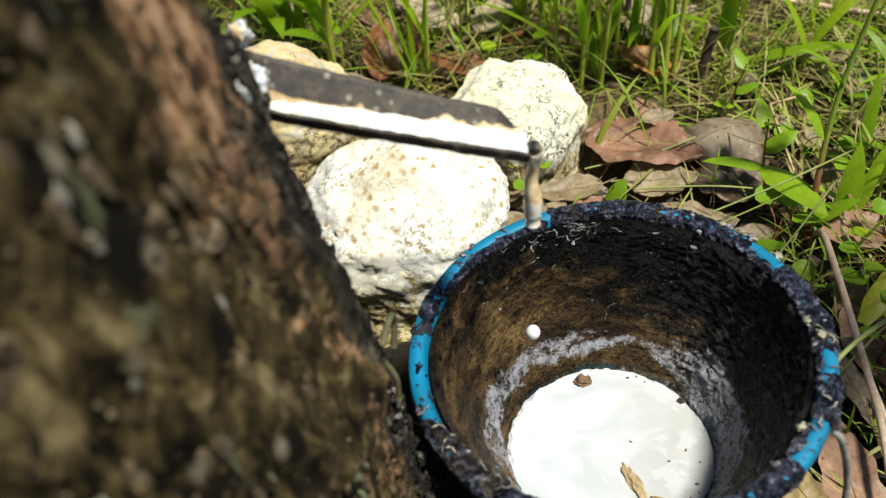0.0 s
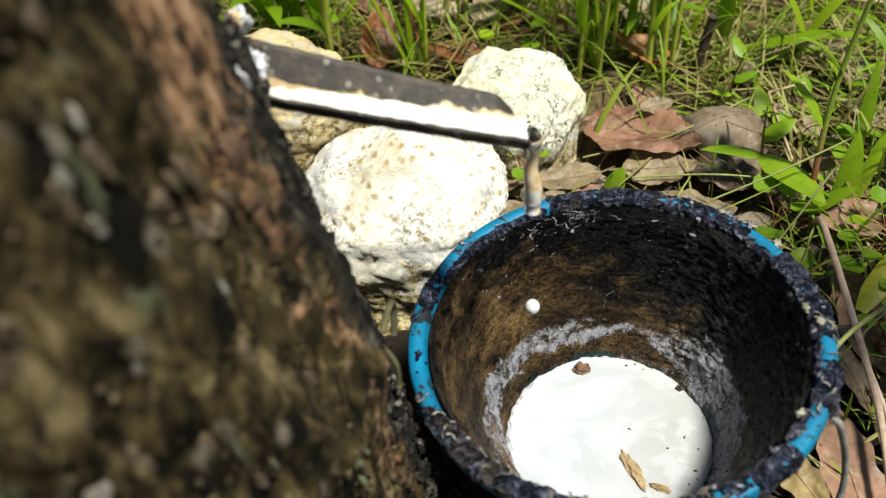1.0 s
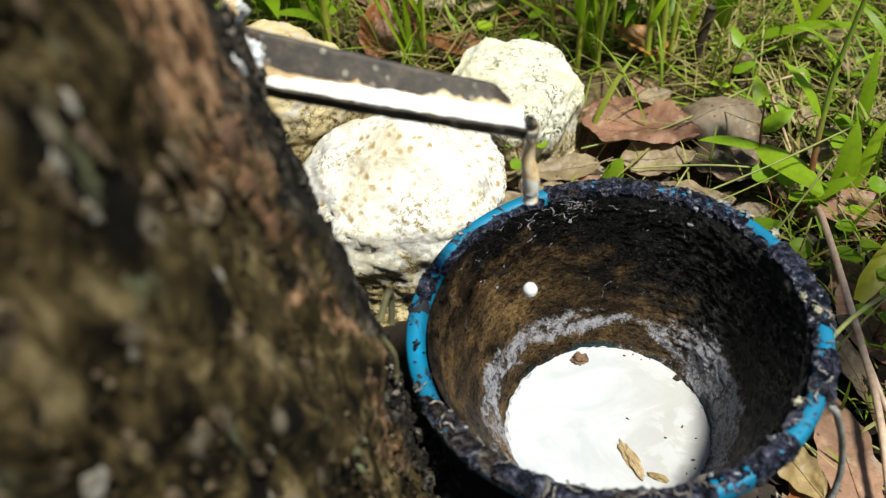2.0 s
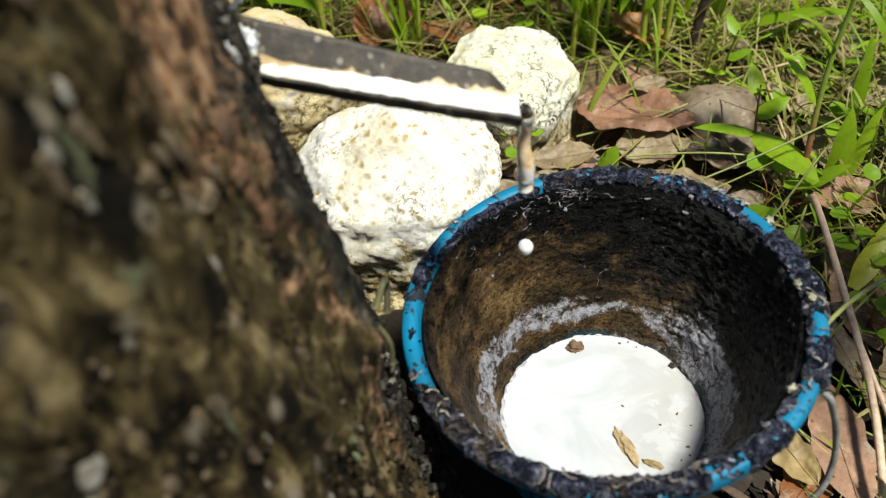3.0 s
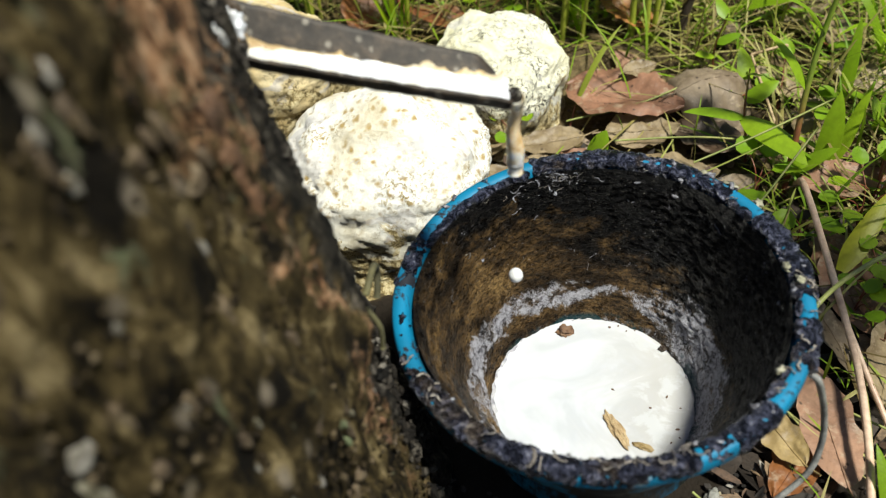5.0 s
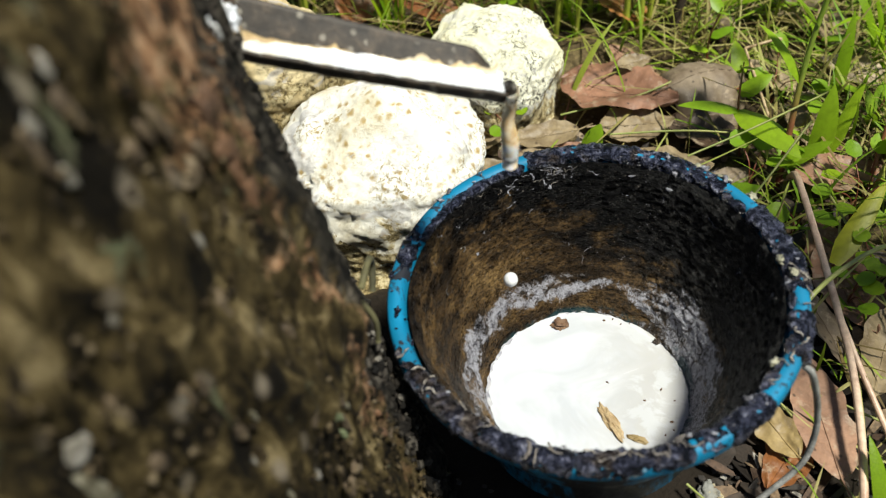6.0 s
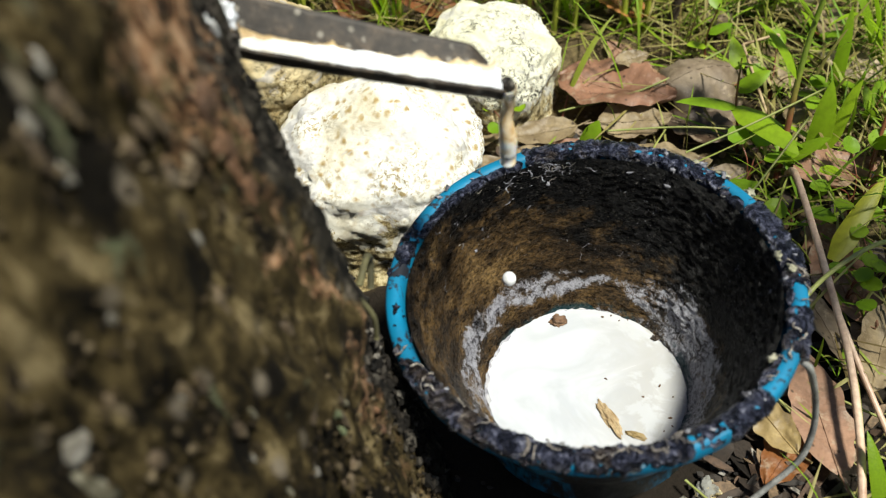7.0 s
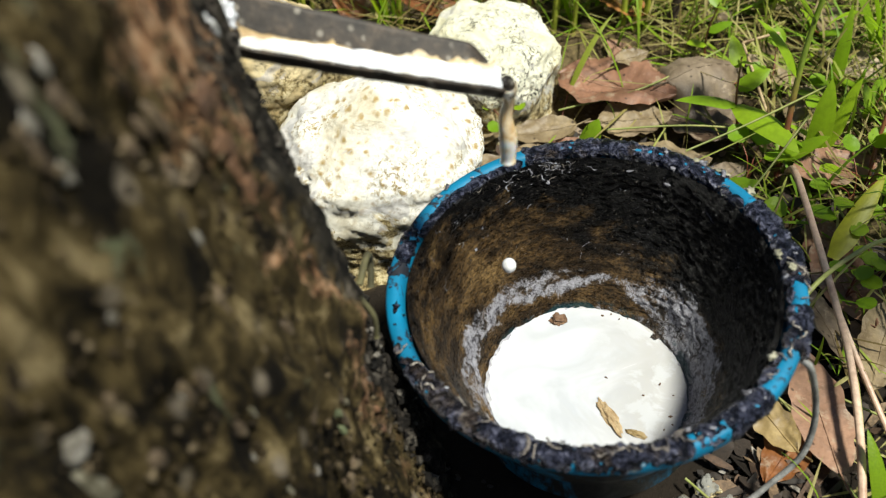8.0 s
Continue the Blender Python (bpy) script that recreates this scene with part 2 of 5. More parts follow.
def lining_material():
    m, nt, b, co = start_material("dried_latex_lining", 0.45)
    z = axis_of(nt, co, 2)
    a = noise_tex(nt, scaled(nt, co, (1, 1, 1.9)), 44, 10, 0.74, 0.25)
    dark = ramp(nt, a, [(0.36, (0.012, 0.008, 0.005)), (0.46, (0.075, 0.046, 0.021)), (0.55, (0.22, 0.133, 0.054)), (0.66, (0.50, 0.32, 0.13))])
    st = noise_tex(nt, scaled(nt, co, (1, 1, 2.0)), 260, 10, 0.88, 0.1)
    grit = noise_tex(nt, scaled(nt, co, (1, 1, 1.6)), 620, 4, 0.75)
    dark = blend(nt, span(nt, st, 0.41, 0.50), blend(nt, 0.82, dark, (0.002, 0.002, 0.002)), dark)
    dark = blend(nt, span(nt, grit, 0.42, 0.54), blend(nt, 0.7, dark, (0.002, 0.002, 0.002)), dark)
    # near-black upper coat; reaching lower at +x, it also paints that wall's shade
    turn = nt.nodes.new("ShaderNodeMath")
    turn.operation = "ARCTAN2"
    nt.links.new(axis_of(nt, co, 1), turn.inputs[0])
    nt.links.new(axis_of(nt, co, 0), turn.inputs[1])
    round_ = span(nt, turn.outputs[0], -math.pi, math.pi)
    coat_and_shade = ramp(nt, round_, [(p, (h / 0.1,) * 3) for p, h in ((0.0, 0.090), (0.12, 0.088), (0.3, 0.060), (0.5, 0.040), (0.65, 0.044), (0.76, 0.060), (0.86, 0.074), (0.95, 0.088), (1.0, 0.090))])
    high = maths(nt, "SUBTRACT", maths(nt, "MULTIPLY", maths(nt, "ADD", z, span(nt, a, 0.35, 0.65, 0.012, -0.012)), 10.0), coat_and_shade)
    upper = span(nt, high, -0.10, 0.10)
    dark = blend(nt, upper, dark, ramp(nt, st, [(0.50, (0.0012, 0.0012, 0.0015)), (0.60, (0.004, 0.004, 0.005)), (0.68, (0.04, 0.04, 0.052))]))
    # lilac-white scum that dried above the level of the latex
    scum = noise_tex(nt, co, 290, 10, 0.88, 0.5)
    wide = noise_tex(nt, co, 42, 6, 0.65, 0.8)
    # the tide mark stands clear of the pool on one flank and runs down to it on the other
    marks = ((0.0, 0.031, 0.046), (0.075, 0.022, 0.041), (0.25, 0.020, 0.030), (0.43, 0.020, 0.040), (0.5, 0.020, 0.045), (0.60, 0.020, 0.046),
             (0.67, 0.026, 0.044), (0.72, 0.035, 0.042), (0.833, 0.029, 0.0425), (0.9, 0.031, 0.044), (0.967, 0.033, 0.047), (1.0, 0.031, 0.046))
    zz = maths(nt, "ADD", z, span(nt, wide, 0.35, 0.65, -0.004, 0.004))
    low = ramp(nt, round_, [(p, (a / 0.06,) * 3) for p, a, h in marks])
    top = ramp(nt, round_, [(p, (h / 0.06,) * 3) for p, a, h in marks])
    over = maths(nt, "SUBTRACT", maths(nt, "MULTIPLY", zz, 1 / 0.06), low)
    under = maths(nt, "SUBTRACT", top, maths(nt, "MULTIPLY", zz, 1 / 0.06))
    band = maths(nt, "MULTIPLY", span(nt, over, -0.03, 0.05), span(nt, under, -0.05, 0.06))
    level = maths(nt, "MULTIPLY", band, span(nt, noise_tex(nt, co, 75, 5, 0.6, 0.6), 0.36, 0.54, 0.17, 0.34))
    level = maths(nt, "ADD", level, span(nt, z, 0.0285, 0.0235, 0.0, 0.17))
    f = maths(nt, "ADD", scum, level)
    c = blend(nt, span(nt, f, 0.69, 0.81, 0.0, 0.95), dark, blend(nt, span(nt, scum, 0.42, 0.54), (0.07, 0.07, 0.11), (0.74, 0.74, 0.82)))
    c = blend(nt, maths(nt, "MULTIPLY", span(nt, z, 0.0262, 0.0240), span(nt, wide, 0.5, 0.56, 0.0, 0.8)), c, (0.004, 0.07, 0.09))
    grain = noise_tex(nt, co, 1300, 3, 0.7)
    c = blend(nt, span(nt, grain, 0.62, 0.67, 0.0, 0.5), c, (0.26, 0.23, 0.19))
    # flecks of fresh rubber higher up
    fl = noise_tex(nt, co, 260, 4, 0.7, 2.0)
    c = blend(nt, maths(nt, "MULTIPLY", span(nt, fl, 0.655, 0.685), span(nt, noise_tex(nt, co, 40, 3), 0.44, 0.54)), c, (0.36, 0.35, 0.40))
    nt.links.new(c, b.inputs["Base Color"])
    nt.links.new(span(nt, st, 0.40, 0.60, 0.16, 0.45), b.inputs["Roughness"])
    b.inputs["Specular IOR Level"].default_value = 0.22
    hh = nt.nodes.new("ShaderNodeMath")
    hh.operation = "ADD"
    nt.links.new(st, hh.inputs[0])
    nt.links.new(scum, hh.inputs[1])
    relief(nt, b, hh.outputs[0], 1.0, 0.0045)
    return m


def crust_material():
    m, nt, b, co = start_material("dried_rubber_crust", 0.3)
    a = noise_tex(nt, co, 210, 9, 0.8, 0.9)
    c = ramp(nt, a, [(0.42, (0.003, 0.0035, 0.006)), (0.51, (0.022, 0.025, 0.044)), (0.57, (0.085, 0.092, 0.15)), (0.63, (0.30, 0.31, 0.40)), (0.70, (0.58, 0.58, 0.62))])
    tan = noise_tex(nt, co, 52, 5, 0.65, 0.8)
    c = blend(nt, span(nt, tan, 0.55, 0.64, 0.0, 0.8), c, ramp(nt, a, [(0.42, (0.010, 0.008, 0.006)), (0.54, (0.07, 0.05, 0.034)), (0.66, (0.36, 0.30, 0.21))]))
    nt.links.new(c, b.inputs["Base Color"])
    nt.links.new(span(nt, a, 0.38, 0.62, 0.12, 0.42), b.inputs["Roughness"])
    wr, fine = cells(nt, co, 380, "DISTANCE_TO_EDGE"), cells(nt, co, 900, "DISTANCE_TO_EDGE")
    total = a
    for v, k in ((wr, 0.35), (fine, 0.15)):
        hh = nt.nodes.new("ShaderNodeMath")
        hh.operation = "ADD"
        nt.links.new(total, hh.inputs[0])
        nt.links.new(span(nt, v, 0.0, 0.3, 0.0, k), hh.inputs[1])
        total = hh.outputs[0]
    relief(nt, b, total, 1.0, 0.004)
    return m


def milk_material():
    m, nt, b, co = start_material("fresh_latex", 0.12)
    w = noise_tex(nt, co, 22, 3, 0.5, 2.0)
    c = ramp(nt, w, [(0.36, (0.43, 0.45, 0.48)), (0.5, (0.49, 0.51, 0.545)), (0.60, (0.55, 0.572, 0.615))])
    # the pool turns a greyer cream towards +x, drawn into veils
    veil = noise_tex(nt, co, 30, 5, 0.6, 3.0)
    creamy = maths(nt, "ADD", span(nt, axis_of(nt, co, 0), -0.012, 0.030, 0.0, 0.75), span(nt, veil, 0.35, 0.65, 0.0, 0.4))
    c = blend(nt, span(nt, creamy, 0.35, 0.95, 0.0, 0.8), c, ramp(nt, veil, [(0.40, (0.375, 0.365, 0.348)), (0.52, (0.405, 0.40, 0.39)), (0.60, (0.47, 0.48, 0.49))]))
    nt.links.new(c, b.inputs["Base Color"])
    b.inputs["Subsurface Weight"].default_value = 0.25
    b.inputs["Subsurface Radius"].default_value = (0.004, 0.004, 0.003)
    nt.links.new(span(nt, w, 0.4, 0.62, 0.10, 0.3), b.inputs["Roughness"])
    return m


def gutter_material():
    m, nt, b, co = start_material("tarnished_zinc", 0.6, 0.1)
    a = noise_tex(nt, co, 130, 7, 0.72, 0.0)
    c = ramp(nt, a, [(0.35, (0.009, 0.007, 0.005)), (0.52, (0.034, 0.026, 0.019)), (0.66, (0.085, 0.062, 0.042))])
    sp = cells(nt, co, 240)
    c = blend(nt, maths(nt, "MULTIPLY", span(nt, sp, 0.18, 0.30, 1, 0), span(nt, noise_tex(nt, co, 90, 2), 0.48, 0.56, 0.0, 0.7)), c, (0.26, 0.24, 0.20))
    nt.links.new(c, b.inputs["Base Color"])
    relief(nt, b, a, 0.5, 0.0008)
    return m


def strand_material():
    m, nt, b, co = start_material("latex_strand", 0.28)
    n = noise_tex(nt, co, 70, 5, 0.6, 0.5)
    nt.links.new(ramp(nt, n, [(0.46, (0.58, 0.40, 0.20)), (0.56, (0.82, 0.70, 0.50)), (0.66, (0.90, 0.90, 0.90))]), b.inputs["Base Color"])
    b.inputs["Subsurface Weight"].default_value = 0.6
    b.inputs["Subsurface Radius"].default_value = (0.006, 0.005, 0.0035)
    relief(nt, b, noise_tex(nt, co, 300, 4), 0.2, 0.0005)
    return m


def stem_material():
    m, nt, b, co = start_material("red_to_green_stem", 0.45)
    c = ramp(nt, span(nt, axis_of(nt, co, 2), 0.0, 0.10), [(0.0, (0.16, 0.035, 0.018)), (0.42, (0.19, 0.07, 0.03)), (0.7, (0.17, 0.24, 0.025))])
    n = noise_tex(nt, scaled(nt, co, (1, 1, 0.15)), 600, 4, 0.6)
    nt.links.new(blend(nt, span(nt, n, 0.4, 0.65, 0.0, 0.5), c, blend(nt, 0.6, c, (0.03, 0.03, 0.01))), b.inputs["Base Color"])
    relief(nt, b, n, 0.4, 0.0005)
    return m


M_SOIL, M_BARK, M_BLUE, M_LINING, M_CRUST = soil_material(), bark_material(), plastic_material(), lining_material(), crust_material()
M_MILK, M_GUTTER = milk_material(), gutter_material()
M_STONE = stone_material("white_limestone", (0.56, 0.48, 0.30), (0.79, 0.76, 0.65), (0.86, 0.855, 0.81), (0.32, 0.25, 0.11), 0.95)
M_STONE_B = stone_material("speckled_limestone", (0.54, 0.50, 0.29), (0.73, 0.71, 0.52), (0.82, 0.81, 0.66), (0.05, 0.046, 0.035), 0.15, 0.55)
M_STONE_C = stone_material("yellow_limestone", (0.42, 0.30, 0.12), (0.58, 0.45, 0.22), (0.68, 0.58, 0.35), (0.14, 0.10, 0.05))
M_CURD = simple("curdled_latex", [(0.30, (0.45, 0.36, 0.24)), (0.42, (0.70, 0.71, 0.72)), (0.55, (0.78, 0.83, 0.92))], 60, 0.35)
M_OLDLATEX = simple("old_latex", [(0.38, (0.06, 0.058, 0.06)), (0.5, (0.17, 0.17, 0.20)), (0.62, (0.42, 0.43, 0.48))], 220, 0.5)
M_STRING = simple("rubber_string", [(0.38, (0.06, 0.055, 0.06)), (0.5, (0.20, 0.175, 0.15)), (0.62, (0.42, 0.38, 0.33))], 180, 0.4)
M_DROP = simple("falling_latex", [(0.3, (0.84, 0.84, 0.83)), (0.7, (0.90, 0.91, 0.92))], 60, 0.25, bump=0.0)
M_STRAND = strand_material()
M_WIRE = simple("dull_wire", [(0.35, (0.16, 0.16, 0.155)), (0.65, (0.36, 0.36, 0.34))], 120, 0.5)
M_GRASS = foliage("green_blade", [(0.0, (0.17, 0.33, 0.009)), (0.5, (0.28, 0.47, 0.012)), (1.0, (0.40, 0.56, 0.018))], through_light=0.6)
M_FINE = foliage("fine_grass", [(0.0, (0.11, 0.25, 0.010)), (0.4, (0.22, 0.35, 0.016)), (0.62, (0.25, 0.29, 0.035)), (0.85, (0.33, 0.32, 0.085)), (1.0, (0.20, 0.14, 0.05))], 0.55, True, 0.3)
M_DRYGRASS = foliage("dry_grass", [(0.0, (0.08, 0.05, 0.02)), (0.3, (0.20, 0.155, 0.05)), (0.6, (0.32, 0.28, 0.10)), (0.85, (0.42, 0.39, 0.15)), (1.0, (0.22, 0.30, 0.03))], 0.6, True, 0.25)
M_HERB = foliage("herb_leaf", [(0.0, (0.16, 0.31, 0.009)), (1.0, (0.28, 0.43, 0.014))], vein=250.0)
M_YELLOW = foliage("yellowing_leaf", [(0.0, (0.33, 0.36, 0.02)), (1.0, (0.40, 0.36, 0.02))], through_light=0.2, vein=250.0)
M_DRY = dry("dry_leaf_brown", [(0.0, (0.30, 0.15, 0.09)), (0.5, (0.36, 0.20, 0.125)), (1.0, (0.40, 0.24, 0.15))], 0.5, 0.15)
M_TAN = dry("dry_leaf_tan", [(0.0, (0.27, 0.205, 0.11)), (1.0, (0.36, 0.28, 0.16))], 0.55, 0.15)
M_GREYLEAF = dry("dry_leaf_grey", [(0.0, (0.20, 0.155, 0.10)), (1.0, (0.26, 0.20, 0.135))], 0.6, 0.1)
M_RUST = dry("dry_leaf_rust", [(0.0, (0.22, 0.075, 0.022)), (1.0, (0.30, 0.11, 0.03))], 0.5, 0.2)
M_ORANGE = dry("dry_leaf_orange", [(0.0, (0.55, 0.20, 0.04)), (1.0, (0.5, 0.22, 0.06))], 0.5, 0.3)
M_STALK = simple("dry_stalk", [(0.35, (0.50, 0.31, 0.21)), (0.65, (0.76, 0.57, 0.42))], 40, 0.4)
M_GREENSTEM = simple("green_stem", [(0.35, (0.26, 0.35, 0.025)), (0.65, (0.48, 0.50, 0.07))], 25, 0.4)
M_STEM = stem_material()
M_TWIG = simple("dark_twig", [(0.35, (0.02, 0.014, 0.01)), (0.65, (0.075, 0.05, 0.035))], 60, 0.7)
M_ROOT = simple("pale_root", [(0.35, (0.035, 0.033, 0.014)), (0.65, (0.13, 0.12, 0.05))], 120, 0.8)
M_CHIP = simple("bark_chip", [(0.35, (0.07, 0.03, 0.015)), (0.65, (0.26, 0.15, 0.08))], 150, 0.7)
M_STRAW = simple("pale_straw", [(0.35, (0.28, 0.18, 0.08)), (0.65, (0.55, 0.42, 0.24))], 150, 0.6)


# ---- building helpers ----
def mesh_of(name, verts, faces, material, smooth=True):
    me = bpy.data.meshes.new(name)
    me.from_pydata([tuple(v) for v in verts], [], faces)
    me.materials.append(material)
    if smooth:
        me.polygons.foreach_set("use_smooth", [True] * len(me.polygons))
    me.update()
    return me


def part(name, data, parent, label="", m=None):
    ob = new(name, data)
    ob.parent = parent
    if m is not None:
        ob.matrix_local = m
    return tagged(ob, label) if label else ob


def thing(name, m, label, category, group="", kind="", data=None):
    ob = new(name, data)
    ob.matrix_world = m
    return tagged(ob, label, category, group, kind)


def grid_faces(rows, cols, closed=False):
    out = []
    n = cols if closed else cols - 1
    for i in range(rows - 1):
        for j in range(n):
            k = (j + 1) % cols
            out.append((i * cols + j, i * cols + k, (i + 1) * cols + k, (i + 1) * cols + j))
    return out


def tube(points, radii, sides=8):
    """Round rod along points, with closed ends."""
    pts = [Vector(p) for p in points]
    verts = []
    side = Vector((0, 0, 1)) if abs((pts[-1] - pts[0]).normalized().z) < 0.8 else Vector((1, 0, 0))
    for i, p in enumerate(pts):
        d = (pts[min(i + 1, len(pts) - 1)] - pts[max(i - 1, 0)]).normalized()
        a = d.cross(side).normalized()
        b = d.cross(a)
        r = radii[i] if isinstance(radii, (list, tuple)) else radii
        verts += [p + r * (math.cos(6.28318 * k / sides) * a + math.sin(6.28318 * k / sides) * b) for k in range(sides)]
    faces = grid_faces(len(pts), sides, True)
    faces += [tuple(range(sides)), tuple(range(len(verts) - 1, len(verts) - sides - 1, -1))]
    return verts, faces


def smooth_path(points, n):
    """Catmull-Rom through points."""
    p = [Vector(q) for q in points]
    p = [2 * p[0] - p[1]] + p + [2 * p[-1] - p[-2]]
    out = []
    for i in range(1, len(p) - 2):
        for k in range(n):
            t = k / n
            out.append(0.5 * (2 * p[i] + (p[i + 1] - p[i - 1]) * t + (2 * p[i - 1] - 5 * p[i] + 4 * p[i + 1] - p[i + 2]) * t * t + (3 * p[i] - p[i - 1] - 3 * p[i + 1] + p[i + 2]) * t ** 3))
    return out + [p[-2]]


def fbm(v, scale, octaves=4, h=0.7):
    return noise.fractal(Vector(v) * scale, h, 2.0, octaves)


def blade_strip(length, width, bend, rng, rows=9, fold=0.25, twist=0.0, tip=0.0):
    """Grass blade from the origin, up z and over towards +y: two halves meeting in a keel."""
    verts, y, z, a = [], 0.0, 0.0, rng.uniform(-0.08, 0.1)
    step = length / (rows - 1)
    for i in range(rows):
        u = i / (rows - 1)
        w = width * 0.5 * (min(1.0, 0.45 + 2.6 * u) * (1 - u ** 3.2) + tip)
        tw = twist * u
        c, s = math.cos(tw), math.sin(tw)
        nx, ny, nz = c, s * math.cos(a), -s * math.sin(a)
        f = fold * w
        up = (-math.cos(a) * f * 1.0, math.sin(a) * f)
        verts += [(-w * nx, y - w * ny - up[0], z - w * nz + up[1]), (0, y, z), (w * nx, y + w * ny - up[0], z + w * nz + up[1])]
        a += bend / (rows - 1) * (0.4 + 1.2 * u)
        y += step * math.sin(a)
        z += step * math.cos(a)
    return verts, grid_faces(rows, 3)


def leaf_sheet(length, width, rng, curl=0.3, fold=0.2, wave=0.06, tipped=1.0, rows=15, cols=9, cup=0.0, ragged=0.0):
    """Broad leaf along +y with midrib, veins, side curl and a ragged, wavy surface."""
    verts, ph = [], rng.uniform(0, 50)
    for i in range(rows):
        u = i / (rows - 1)
        w = 0.5 * width * max(0.02, math.sin(math.pi * min(1, u ** 0.8)) ** (0.75 * tipped))
        ang = curl * (u - 0.4)
        for j in range(cols):
            v = -1 + 2 * j / (cols - 1)
            x = v * w * (1 + 0.05 * math.sin(ph + 23 * u + v) + ragged * noise.noise((u * 9 + ph, v * 2, ph)))
            zz = fold * abs(v) * w + cup * v * v * w + wave * width * fbm((x * 30 + ph, u * 3, v), 1.0, 3)
            zz += 0.005 * width * math.sin((u * 8 - abs(v) * 2.0) * 6.28)
            yy = length * u
            verts.append((x, yy * math.cos(ang * 0.6), zz + length * (0.5 * curl * (u - 0.45) ** 2)))
    return verts, grid_faces(rows, cols)


# ---- ground ----
def build_ground():
    near = np.linspace(-0.75, 0.75, 151)
    far = np.array([1.0, 1.5, 2.5, 5, 12, 40, 150, 600])
    ax = np.concatenate([-far[::-1], near, far])
    verts = []
    for y in ax:
        for x in ax:
            r = math.hypot(x, y)
            z = 0.010 * fbm((x, y, 3.1), 9, 5) if r < 3 else 0.05 * fbm((x, y, 0), 0.3, 2)
            bowl_falloff = min(1.0, max(0.0, (math.hypot(x - 0.004, y) - 0.06) / 0.06))
            verts.append((x, y, z * bowl_falloff - 0.004))
    n = len(ax)
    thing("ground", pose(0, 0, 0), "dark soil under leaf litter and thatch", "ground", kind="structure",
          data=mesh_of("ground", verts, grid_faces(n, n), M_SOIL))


# ---- tree ----
LEAN = (-0.1357, -0.0672)
FOOT = (-0.1656, -0.0939)


def stem_point(az, z, out=0.0):
    """A place on the tree's skin in the tree's own space."""
    r = 0.119 + 0.006 * math.exp(-max(z, 0) / 0.03) + out
    return Vector((LEAN[0] * z + r * math.cos(az), LEAN[1] * z + r * math.sin(az), z))


def loose_bark(name, stops):
    m, nt, b, co = start_material(name, 0.9)
    b.inputs["Specular IOR Level"].default_value = 0.2
    n = noise_tex(nt, co, 700, 4, 0.7)
    c = ramp(nt, random_of(nt, True), stops)
    nt.links.new(blend(nt, span(nt, n, 0.4, 0.6), blend(nt, 0.6, c, (0.003, 0.002, 0.001)), c), b.inputs["Base Color"])
    relief(nt, b, n, 0.7, 0.0008)
    return m


